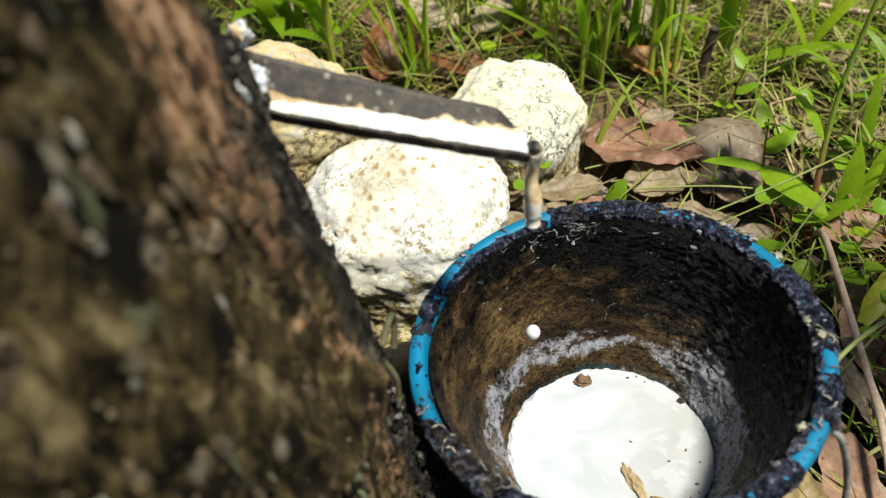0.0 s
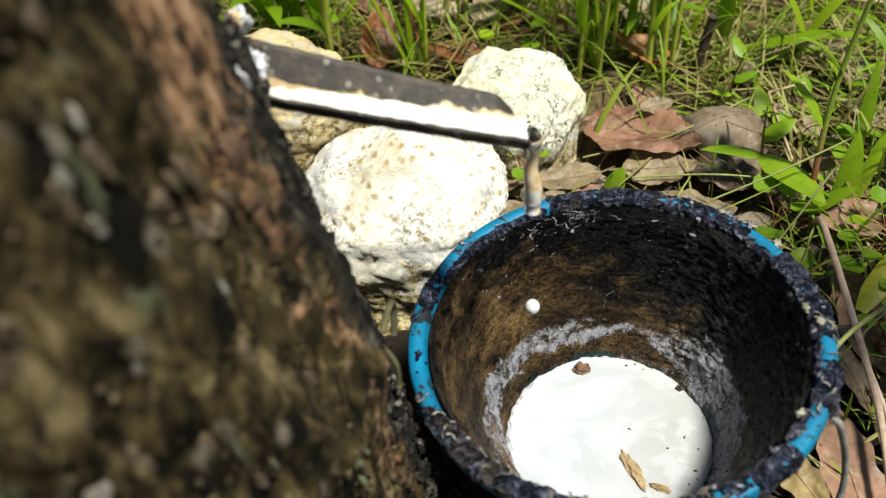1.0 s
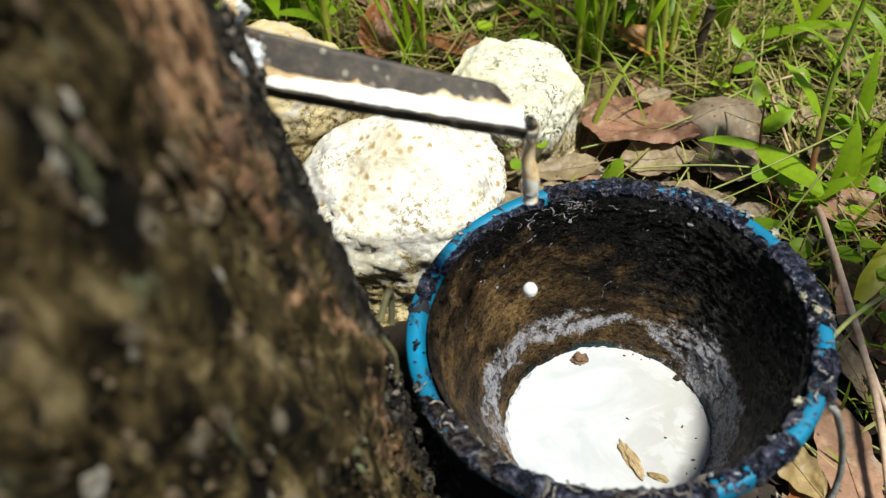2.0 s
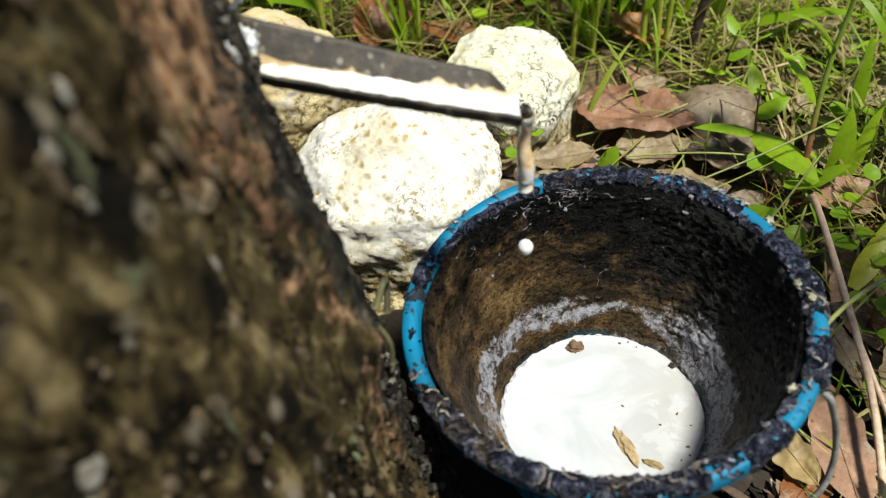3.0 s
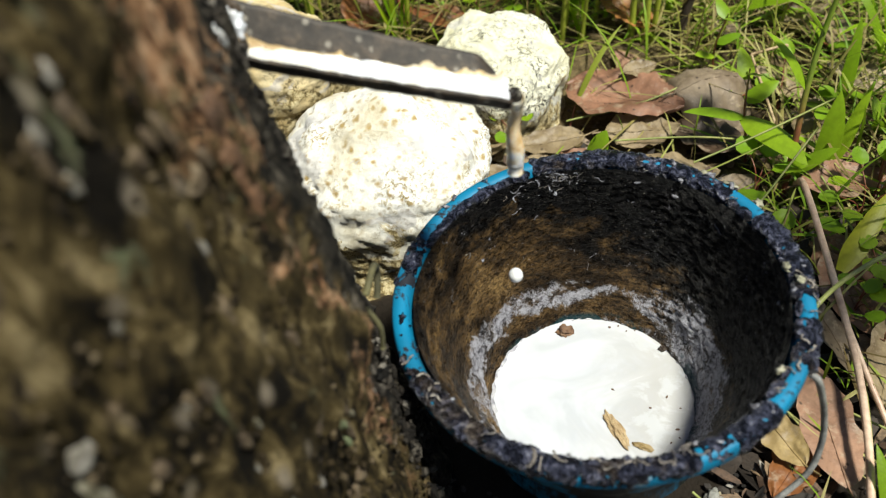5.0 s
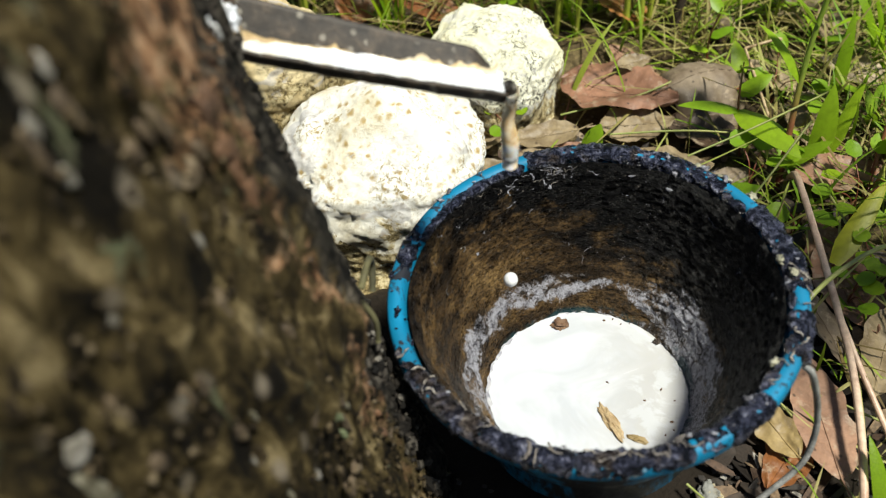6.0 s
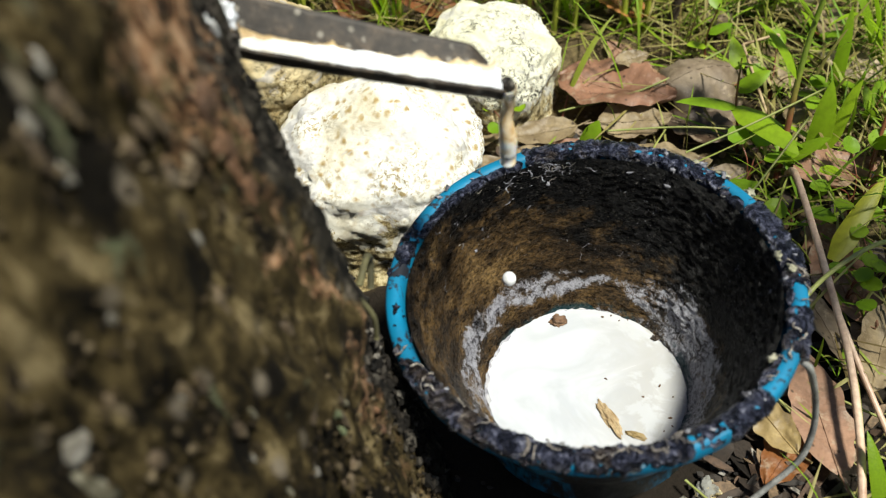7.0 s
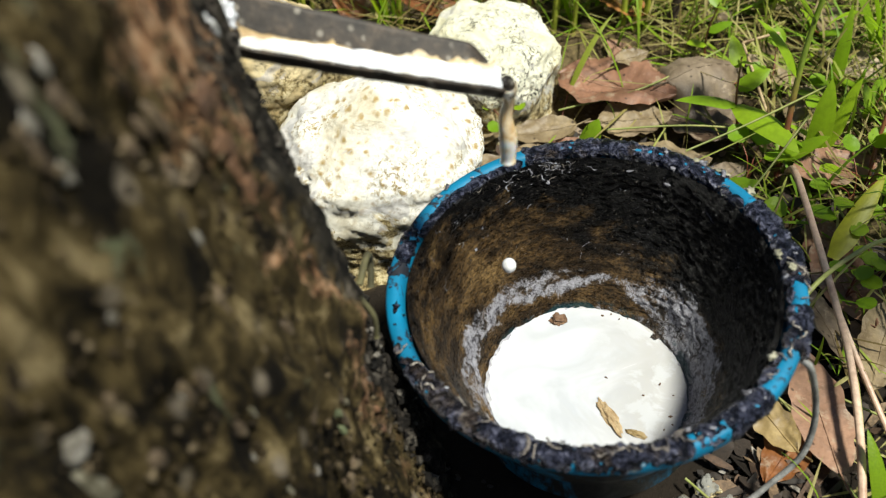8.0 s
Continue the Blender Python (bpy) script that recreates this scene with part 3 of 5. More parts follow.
def build_tree():
    tree = thing("rubber_tree", pose(FOOT[0], FOOT[1], 0), "rough mottled brown rubber tree trunk with tapped reddish bark", "tree")
    zs = np.concatenate([np.linspace(-0.03, 0.42, 230), np.linspace(0.43, 1.7, 40)])
    cols = 360
    verts = []
    for z in zs:
        for k in range(cols):
            az = 2 * math.pi * k / cols
            p = stem_point(az, z)
            q = Vector((p.x, p.y, p.z * 0.6))
            d = 0.0042 * fbm(q, 24, 3) + 0.0030 * fbm(q, 90, 3)
            d += 0.0022 * max(0.0, 0.4 - abs(noise.noise(q * 48)) * 2.2)
            if 0.22 < az < 0.9 and z < 0.26:
                d += 0.0022 * max(0.0, fbm(p, 70, 3)) + 0.0012 * fbm(p, 240, 3)
            if 0.09 < az < 0.75 and z > 0.245:
                d = 0.3 * d - 0.003
            verts.append(stem_point(az, z, d))
    faces = grid_faces(len(zs), cols, True) + [tuple(range(len(verts) - cols, len(verts)))]
    part("trunk", mesh_of("trunk", verts, faces, M_BARK), tree)
    rng = random.Random(4)
    # orange inner-bark flakes along the edge of the tapped panel, lichen and bark scales
    flake_m = simple("inner_bark", [(0.3, (0.03, 0.014, 0.007)), (0.6, (0.17, 0.085, 0.040))], 140, 0.8)
    scale_m = simple("bark_scale", [(0.3, (0.02, 0.013, 0.007)), (0.5, (0.075, 0.05, 0.026)), (0.68, (0.19, 0.145, 0.085))], 90, 0.9)
    pale_m = simple("grey_lichen", [(0.34, (0.08, 0.07, 0.05)), (0.5, (0.19, 0.175, 0.145)), (0.62, (0.32, 0.30, 0.265))], 170, 0.9)
    lichen_m = simple("pale_lichen", [(0.34, (0.035, 0.03, 0.015)), (0.46, (0.12, 0.11, 0.07)), (0.62, (0.27, 0.25, 0.20))], 150, 0.9)

    def flake(az, z, w, h, t, material, name):
        verts, n = [], 10
        ph = rng.uniform(0, 99)
        for ring, (s, o) in enumerate(((1.0, -0.001), (0.9, t * 0.6), (0.55, t), (0.0, t * 1.05))):
            for k in range(n):
                a = 6.28318 * k / n
                g = s * (1 + 0.75 * noise.noise((math.cos(a) * 1.9 + ph, math.sin(a) * 1.9, ph)))
                verts.append(stem_point(az + g * w * math.cos(a) / 0.12, z + g * h * math.sin(a), o))
        part(name, mesh_of(name, verts, grid_faces(4, n, True), material), tree)

    for _ in range(46):
        flake(rng.gauss(0.215, 0.025), 0.245 - 0.15 * rng.random() ** 1.6, rng.uniform(0.0006, 0.0018), rng.uniform(0.002, 0.007), rng.uniform(0.0005, 0.0011), flake_m, "bark_flake")
    for _ in range(240):
        flake(rng.uniform(-1.3, 0.12), rng.uniform(0.05, 0.33), rng.uniform(0.0007, 0.0020), rng.uniform(0.0015, 0.005), rng.uniform(0.0004, 0.0010), scale_m, "bark_scale")
    for _ in range(46):
        flake(rng.uniform(-1.2, 0.10), rng.uniform(0.08, 0.32), 0.0006 + 0.0030 * rng.random() ** 3, 0.0014 + 0.0055 * rng.random() ** 3, 0.0005, lichen_m, "lichen_patch")
    for az, z, w, h in ((-0.138, 0.2758, 0.0020, 0.0036), (-0.141, 0.2652, 0.0018, 0.0032), (-0.271, 0.2494, 0.0030, 0.0042), (-0.318, 0.2443, 0.0024, 0.0030), (-0.399, 0.2220, 0.0038, 0.0036), (-0.090, 0.1897, 0.0022, 0.0042),
                        (-0.216, 0.1743, 0.0024, 0.0040), (-0.012, 0.2316, 0.0014, 0.0020), (-0.172, 0.1555, 0.0018, 0.0036), (-0.308, 0.2569, 0.0022, 0.0030), (-0.065, 0.2812, 0.0018, 0.0026), (-0.242, 0.2254, 0.0016, 0.0030),
                        (-0.224, 0.2089, 0.0014, 0.0028), (-0.109, 0.1458, 0.0016, 0.0030), (-0.228, 0.2383, 0.0014, 0.0024)):
        flake(az, z, w * 0.8, h, 0.0003, pale_m, "lichen_patch")
    moss_m = simple("grey_green_lichen", [(0.34, (0.04, 0.05, 0.02)), (0.6, (0.20, 0.24, 0.12))], 160, 0.9)
    for deg, z, w, h in ((2, 0.158, 0.0016, 0.0035), (4, 0.150, 0.0014, 0.0032), (1, 0.165, 0.0010, 0.0022), (3, 0.143, 0.0012, 0.0025), (0, 0.176, 0.0010, 0.0020)):
        flake(radians(deg), z, w * 0.8, h, 0.0003, moss_m, "lichen_patch")
    for az, z, s in ((0.49, 0.243, 0.0016), (0.24, 0.215, 0.0016), (0.33, 0.18, 0.0009), (0.36, 0.172, 0.0008), (0.30, 0.20, 0.0008)):
        flake(az, z, s, s * 2.4, s * 0.3, M_CURD, "latex_bead")
    for az, z, w, h in ((0.040, 0.147, 0.0014, 0.0030), (0.031, 0.1577, 0.0016, 0.0022), (0.034, 0.1371, 0.0010, 0.0024)):
        flake(az, z, w, h, 0.0004, moss_m, "lichen_patch")
    crust_v, crust_f, crumb_v, crumb_f = [], [], [], []
    for k in range(2600):
        dark_side = k % 2 == 0
        az = rng.uniform(0.24, 0.95) if dark_side else rng.uniform(-0.9, 0.24)
        z = rng.uniform(0.0, 0.25 if dark_side else 0.31)
        r = rng.uniform(0.0004, 0.0011) * (2.0 if dark_side and z < 0.17 and k % 6 == 0 else 1.0)
        vs, fs = lump(r, rng.randint(0, 40), 0.9, rng.random() * 9, 1, (1, 1, rng.uniform(0.8, 1.8)))
        c = stem_point(az, z, rng.uniform(0.0, 0.0018))
        tv, tf = (crust_v, crust_f) if dark_side else (crumb_v, crumb_f)
        n = len(tv)
        tv += [c + v for v in vs]
        tf += [tuple(i + n for i in f) for f in fs]
    tagged(part("bark_crust", mesh_of("bark_crust", crust_v, crust_f, loose_bark("black_bark_crumb", [(0.0, (0.004, 0.004, 0.004)), (0.7, (0.030, 0.025, 0.020)), (0.95, (0.09, 0.08, 0.066)), (0.99, (0.24, 0.22, 0.19))]), False), tree), kind="stuff")
    tagged(part("bark_grain", mesh_of("bark_grain", crumb_v, crumb_f, loose_bark("brown_bark_crumb", [(0.0, (0.012, 0.008, 0.004)), (0.6, (0.06, 0.042, 0.019)), (0.97, (0.13, 0.10, 0.06))]), False), tree), kind="stuff")
    # root threads at the foot, beside the bowl
    for ring, r in ((((0.42, 0.140, 0.004), (0.40, 0.132, 0.006), (0.39, 0.122, 0.004)), 0.0010),
                    (((0.52, 0.132, 0.004), (0.58, 0.136, 0.010), (0.62, 0.128, 0.011), (0.58, 0.120, 0.007)), 0.0013)):
        pts = [stem_point(*q) for q in ring]
        v, f = tube(smooth_path(pts, 8), r, 8)
        part("root_thread", mesh_of("root_thread", v, f, M_ROOT), tree)


# ---- spout ----
def build_spout():
    root, tip = Vector((-0.1115, -0.0205, 0.2135)), Vector((-0.0315, -0.0010, 0.1885))
    along = (tip - root).normalized()
    across = Vector((-along.y, along.x, 0)).normalized()
    up = along.cross(across)
    if up.z < 0:
        up = -up
    m = Matrix((along, across, up)).transposed().to_4x4()
    m.translation = root
    length = (tip - root).length
    spout = thing("tapping_spout", m, "tarnished dark metal gutter spout carrying white latex", "spout")
    prof = [(0.0, 0.0), (0.0012, -0.0036), (0.0048, -0.0058), (0.0092, -0.0052), (0.0145, 0.0010), (0.0190, 0.0066)]
    prof = [(p.x, p.y) for p in smooth_path([(a, b, 0) for a, b in prof], 4)]
    th = 0.0011
    rows = 40
    verts = []
    ring = []
    for k, (a, b) in enumerate(prof):
        ring.append((a, b))
    inner = ring
    outer = []
    for k, (a, b) in enumerate(ring):
        p, q = ring[max(k - 1, 0)], ring[min(k + 1, len(ring) - 1)]
        t = Vector((q[0] - p[0], q[1] - p[1])).normalized()
        outer.append((a + t.y * th, b - t.x * th))
    loop = inner + outer[::-1]
    for i in range(rows):
        u = i / (rows - 1)
        for k, (a, b) in enumerate(loop):
            x = -0.012 + u * (length + 0.012)
            cut = 0.004 * max(0.0, (a - 0.004) / 0.015) * u
            s = 0.75 * max(0.0, (u - 0.93) / 0.07) * (a > 0.009)
            if a > 0.0092:
                b = -0.0052 + (b + 0.0052) * (1 - 0.35 * u)
            b = b * (1 - s) - 0.0045 * s
            j = 0.0003 * fbm((x, a, b), 180, 3)
            verts.append((x - cut, a * (1 - 0.08 * u) + j, b + j - 0.0008 * math.sin(u * 3.1)))
    faces = grid_faces(rows, len(loop), True)
    faces += [tuple(range(len(loop))), tuple(range(len(verts) - 1, len(verts) - len(loop) - 1, -1))]
    part("gutter", mesh_of("gutter", verts, faces, M_GUTTER), spout)
    # latex lying in the gutter
    verts, cols = [], 9
    for i in range(60):
        u = i / 59
        x = 0.001 + u * (length - 0.001)
        w0 = 0.0012 + 0.0007 * fbm((x, 1, 0), 120, 3)
        w1 = 0.0082 + 0.0040 * u + 0.0022 * fbm((x, 5, 0), 90, 3)
        for k in range(cols):
            v = k / (cols - 1)
            h = -0.0026 + 0.0006 * (2 * v - 1) ** 2 * (v > 0.5) + 0.0003 * fbm((x, v * 0.01, 2), 200, 3)
            a = w0 + (w1 - w0) * v
            h = max(h, -0.0052 + (a - 0.0092) * 1.2 * (1 - 0.35 * u) + 0.0006 - 0.0008 * math.sin(u * 3.1))
            verts.append((x, a, h))
    n = len(verts)
    verts += [(x, y, -0.0048) for x, y, z in verts]
    top = grid_faces(60, cols)
    rim_loop = [k for k in range(cols)] + [i * cols + cols - 1 for i in range(1, 60)] + [59 * cols + k for k in range(cols - 2, -1, -1)] + [i * cols for i in range(58, 0, -1)]
    sides = [(a, b, b + n, a + n) for a, b in zip(rim_loop, rim_loop[1:] + rim_loop[:1])]
    flow_m = simple("latex_flow", [(0.3, (0.62, 0.48, 0.27)), (0.42, (0.84, 0.82, 0.74)), (0.52, (0.86, 0.89, 0.93))], 40, 0.25, bump=0.2)
    skin_v = []
    for i in range(60):
        x = 0.002 + i / 59 * (length - 0.004)
        u = i / 59
        w = 0.0086 + 0.0040 * u + 0.0022 * fbm((x, 5, 0), 90, 3)
        e = max(0.0004, 0.0012 + 0.0020 * fbm((x, 9, 0), 110, 3))
        for a, lift in ((w - e, 0.0008), (w, 0.0009), (w + e, 0.0008), (w + e, -0.002), (w - e, -0.002)):
            skin_v.append((x, a, max(-0.0026, -0.0052 + (a - 0.0092) * 1.2 * (1 - 0.35 * u)) + lift - 0.0008 * math.sin(u * 3.1)))
    skin_m = simple("latex_skin", [(0.35, (0.30, 0.18, 0.07)), (0.5, (0.62, 0.47, 0.25)), (0.65, (0.80, 0.74, 0.60))], 70, 0.4)
    flow = part("latex_flow", mesh_of("latex_flow", verts, top + sides, flow_m), spout, "white latex flowing in the gutter")
    part("latex_skin", mesh_of("latex_skin", skin_v, grid_faces(60, 5, True), skin_m), flow, "brownish drying skin along the latex")
    # hanging strand at the lip, down to where the drops let go
    inv = m.inverted()
    x, y = DRIP
    pts = [inv @ Vector(p) for p in ((x + 0.0004, y - 0.002, 0.1835), (x + 0.0004, y - 0.001, 0.180), (x + 0.0003, y, 0.175), (x - 0.0006, y, 0.168), (x + 0.0002, y, 0.160), (x, y, 0.153), (x, y, 0.1495), (x, y, 0.1478))]
    path = smooth_path(pts, 6)
    rad = [0.0029 + 0.0003 * math.sin(k * 0.33) - 0.0006 * math.sin(math.pi * min(1, k / 24)) for k in range(len(path))]
    rad[-1], rad[-2], rad[-3], rad[-4] = 0.0006, 0.0016, 0.0024, 0.0028
    v, f = tube(path, rad, 14)
    part("latex_strand", mesh_of("latex_strand", v, f, M_STRAND), spout, "cream strand of set latex hanging from the lip")
    v, f = tube(smooth_path([inv @ Vector(p) for p in ((x + 0.0000, y - 0.003, 0.1865), (x + 0.0006, y - 0.002, 0.1835), (x + 0.0006, y - 0.001, 0.1795))], 6), [0.0020] * 3 + [0.0024] * 6 + [0.0027] * 3 + [0.0024], 12)
    part("lip", mesh_of("lip", v, f, M_GUTTER), spout)
    # set latex where the spout enters the bark
    for k, (p, r, mat) in enumerate((((-0.1130, -0.015, 0.2185), 0.0036, M_CURD), ((-0.1195, -0.005, 0.2275), 0.0030, M_CURD), ((-0.1185, -0.009, 0.2310), 0.0018, M_STRAND),
                                     ((-0.1120, -0.016, 0.2160), 0.0024, M_STRAND), ((-0.1135, -0.019, 0.2150), 0.0042, M_GUTTER), ((-0.1160, -0.008, 0.2190), 0.0030, M_GUTTER))):
        vs, fs = lump(r * 1.1, 7 + k, 0.5, k * 1.3, 4, (1.0, 0.8, 1.3))
        part("latex_clot", mesh_of("latex_clot", [inv @ (Vector(p) + v) for v in vs], fs, mat), spout)
    return spout


def lump(r, seed, rough=0.3, ph=0, sub=3, squash=(1, 1, 1)):
    """An uneven closed lump round the origin."""
    bm = bmesh.new()
    bmesh.ops.create_icosphere(bm, subdivisions=sub, radius=1.0)
    verts = []
    for v in bm.verts:
        d = v.co.normalized()
        k = 1 + rough * fbm(d + Vector((ph, seed, 0)), 1.4, 3)
        verts.append(Vector((d.x * squash[0], d.y * squash[1], d.z * squash[2])) * r * k)
    faces = [tuple(v.index for v in f.verts) for f in bm.faces]
    bm.free()
    return verts, faces


# ---- bowl ----
TILT = -2.95
BOWL = Matrix.Translation((0, 0, 0.1)) @ pose(0, 0, 0, 0, TILT, 0) @ Matrix.Translation((0, 0, -0.1))
LEVEL = 0.0221
DRIP = (-0.0325, 0.0085)


def wall_radius(z):
    """Inner radius of the bowl at a height in its own space."""
    u = (z - 0.0221) / 0.0779
    return 0.0455 + 0.0275 * u + 0.0025 * math.sin(math.pi * max(0.0, min(1.0, u)))


def build_bowl():
    bowl = thing("latex_bowl", BOWL, "blue plastic bowl crusted with dark dried rubber", "bowl")
    # shell
    prof = [(0.0, 0.004), (0.040, 0.004), (0.0475, 0.006), (0.0520, 0.016)]
    prof += [(wall_radius(z) + 0.0032, z) for z in (0.03, 0.045, 0.06, 0.075, 0.088)]
    prof += [(0.0785, 0.0895), (0.0800, 0.0925), (0.0800, 0.0978), (0.0790, 0.0995), (0.0755, 0.0998), (0.0738, 0.0985), (0.0732, 0.095)]
    prof += [(wall_radius(z) + 0.0006, z) for z in (0.088, 0.075, 0.06, 0.045, 0.03, 0.0221)]
    prof += [(0.0435, 0.014), (0.040, 0.0105), (0.0, 0.0100)]
    n = 144
    verts = [(r * math.cos(6.2831853 * k / n), r * math.sin(6.2831853 * k / n), z) for r, z in prof for k in range(n)]
    part("shell", mesh_of("shell", verts, grid_faces(len(prof), n, True), M_BLUE), bowl)
    # dried lining on the inner wall
    verts, n, rows = [], 520, 130
    for i in range(rows):
        z = 0.0185 + (0.0965 - 0.0185) * i / (rows - 1)
        for k in range(n):
            a = 6.2831853 * k / n
            r = wall_radius(z) - 0.0004
            p = (r * math.cos(a), r * math.sin(a), z)
            fade = min(1.0, (0.0965 - z) / 0.006)
            q = (a * 0.06, z * 2.2, 0.5)
            d = 0.0010 * fbm(p, 60, 4) + 0.0007 * fbm((p[0], p[1], p[2] * 2.5), 220, 3) + 0.0010 * max(0, fbm(p, 34, 2))
            d += 0.0010 * max(0.0, 0.3 - abs(noise.noise((p[0] * 130, p[1] * 130, p[2] * 300)))) * (0.4 + 2.2 * max(0.0, min(1.0, (z - 0.05) / 0.03)))
            d = max(-0.0002, d) * fade
            verts.append(((r - d) * math.cos(a), (r - d) * math.sin(a), z))
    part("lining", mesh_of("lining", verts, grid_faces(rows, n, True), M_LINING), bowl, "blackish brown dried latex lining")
    # lumps of dried rubber along the rim, with bare blue between them
    for a0, a1, r0, w in ((-21, -3, 0.0770, 0.98), (-4, 3, 0.0752, 0.62), (2, 38, 0.0768, 0.95), (47, 118, 0.0766, 0.96), (37, 48, 0.0746, 0.55), (118, 150, 0.0738, 0.52), (148, 160, 0.0742, 0.52), (158, 167, 0.0740, 0.5),
                          (164, 181, 0.0766, 0.8), (217, 262, 0.0768, 0.84), (259, 272, 0.0766, 0.82), (270, 301, 0.0768, 0.86), (300, 311, 0.0757, 0.84), (309, 326, 0.0768, 0.92), (325, 339, 0.0748, 0.60)):
        rows = max(8, int((a1 - a0) * 3.6))
        cols, verts = 30, []
        for i in range(rows):
            u = i / (rows - 1)
            a = radians(a0 + (a1 - a0) * u)
            end = min(1.0, min(u, 1 - u) * rows / 7) ** 0.6
            for k in range(cols):
                t = 6.2831853 * k / cols
                base = Vector((math.cos(t) * 0.0046 * w, math.sin(t) * 0.0042 * w))
                c = Vector(((r0 + base.x) * math.cos(a), (r0 + base.x) * math.sin(a), base.y))
                g = 1 + 0.30 * fbm(c, 95, 3) + 0.26 * (0.5 - abs(noise.noise(c * 330)) * 2) + 0.08 * fbm(c, 520, 3)
                base *= (0.15 + 0.85 * end) * max(0.35, g)
                if base.y > 0 and not 215 < math.degrees(a) < 300:
                    base.y *= 0.65
                rr = r0 + base.x
                verts.append((rr * math.cos(a), rr * math.sin(a), 0.0978 + base.y * (1.7 if base.y < 0 else 1.0) * 1.0))
        faces = grid_faces(rows, cols, True) + [tuple(range(cols)), tuple(range(len(verts) - 1, len(verts) - cols - 1, -1))]
        part("rim_crust", mesh_of("rim_crust", verts, faces, M_CRUST), bowl, "lumpy blue-black dried rubber")
    # torn strings of rubber lying over the crust
    rng = random.Random(23)
    for k in range(38):
        a = radians(rng.uniform(212, 300) if k < 26 else rng.uniform(-40, 60) if k < 38 else rng.uniform(60, 160))
        r, turn, pts = rng.uniform(0.0735, 0.0790), rng.uniform(0, 6.28), []
        for i in range(6):
            pts.append(Vector((r * math.cos(a), r * math.sin(a), 0.0978 + 0.0034 * math.sqrt(max(0.1, 1 - ((r - 0.0766) / 0.0048) ** 2)) * (1.35 if k < 26 else 0.85))))
            turn += rng.uniform(-0.9, 0.9)
            a += 0.0011 / 0.076 * math.cos(turn)
            r = min(0.0805, max(0.0725, r + 0.0011 * math.sin(turn)))
        v, f = tube(smooth_path(pts, 4), [0.00012 + 0.00042 * rng.random() ** 1.5 for _ in range(21)], 6)
        part("rubber_string", mesh_of("rubber_string", v, f, M_STRING), bowl)
    # pale threads and beads of rubber under the rim
    rng = random.Random(11)
    for k in range(48):
        a = radians(rng.gauss(113, 11) if k < 36 else rng.uniform(40, 170))
        z = rng.uniform(0.087, 0.0958) if k < 36 else rng.uniform(0.072, 0.092)
        turn, pts = rng.uniform(-0.6, 0.6) + (math.pi if rng.random() < 0.5 else 0.0), []
        hop = rng.uniform(0.0005, 0.0016)
        for i in range(6):
            pts.append(Vector(((wall_radius(z) - 0.0008) * math.cos(a), (wall_radius(z) - 0.0008) * math.sin(a), z)))
            turn += rng.uniform(-1.1, 1.1)
            a += hop * math.cos(turn) / 0.07
            z = min(0.0962, z + hop * 0.8 * math.sin(turn))
        fat = 0.5 + 1.1 * rng.random() ** 3
        v, f = tube(smooth_path(pts, 3), [(0.00010 + 0.00030 * rng.random() ** 2) * fat for _ in range(16)], 5)
        part("latex_thread", mesh_of("latex_thread", v, f, M_OLDLATEX if k % 3 else M_STRING), bowl)
    def smear(az, z, w, h, seed):
        n, vs = 40, []
        for s, o in ((1.0, 0.0004), (0.9, -0.0002), (0.5, -0.0005), (0.0, -0.0006)):
            for k in range(n):
                t = 6.2831853 * k / n
                g = s * (0.55 + 1.1 * abs(noise.noise((math.cos(t) * 1.3 + seed, math.sin(t) * 1.3, seed * 0.7))) * 1.6 + 0.5 * noise.noise((math.cos(t) * 5 + seed, math.sin(t) * 5, 3)))
                zz = min(0.0968, z + g * h * math.sin(t))
                aa = az + g * w * math.cos(t) / 0.072
                r = wall_radius(zz) - 0.0006 + o
                vs.append((r * math.cos(aa), r * math.sin(aa), zz))
        part("latex_smear", mesh_of("latex_smear", vs, grid_faces(4, n, True), M_OLDLATEX), bowl)

    for az, z, w, h in ((98, 0.0915, 0.0026, 0.0014), (112, 0.0890, 0.0012, 0.0034), (110, 0.0860, 0.0014, 0.0018), (106, 0.0935, 0.0030, 0.0007), (119, 0.0905, 0.0024, 0.0009),
                        (140, 0.0779, 0.0016, 0.0030), (141, 0.0735, 0.0018, 0.0022), (146, 0.070, 0.0010, 0.0012), (73, 0.0905, 0.0034, 0.0016), (66, 0.0895, 0.0022, 0.0012), (80, 0.0915, 0.0024, 0.0009),
                        (150, 0.088, 0.0009, 0.0010), (184, 0.088, 0.0010, 0.0012), (8, 0.088, 0.0009, 0.0022), (104, 0.057, 0.0010, 0.0022)):
        smear(radians(az), z, w * 0.62, h * 0.62, az * 0.37 + z * 90)
    # pale flakes stuck on the rim
    pale = simple("pale_flake", [(0.35, (0.12, 0.12, 0.07)), (0.5, (0.30, 0.29, 0.20)), (0.65, (0.46, 0.44, 0.34))], 160, 0.7)
    for az, r, sx, sy, h in ((15, 0.0742, 0.0030, 0.0022, 0.0990), (60, 0.0800, 0.0018, 0.0034, 0.0985), (52, 0.0812, 0.0020, 0.0036, 0.0975), (41, 0.0812, 0.0016, 0.0022, 0.0980), (-24, 0.0720, 0.0014, 0.0018, 0.0985), (9, 0.0752, 0.0014, 0.0020, 0.1005)):
        vs, fs = lump(1.0, int(az) % 17, 0.9, az * 0.21, 3)
        c = Vector((r * math.cos(radians(az)), r * math.sin(radians(az)), h))
        spin = Matrix.Rotation(radians(az), 3, "Z")
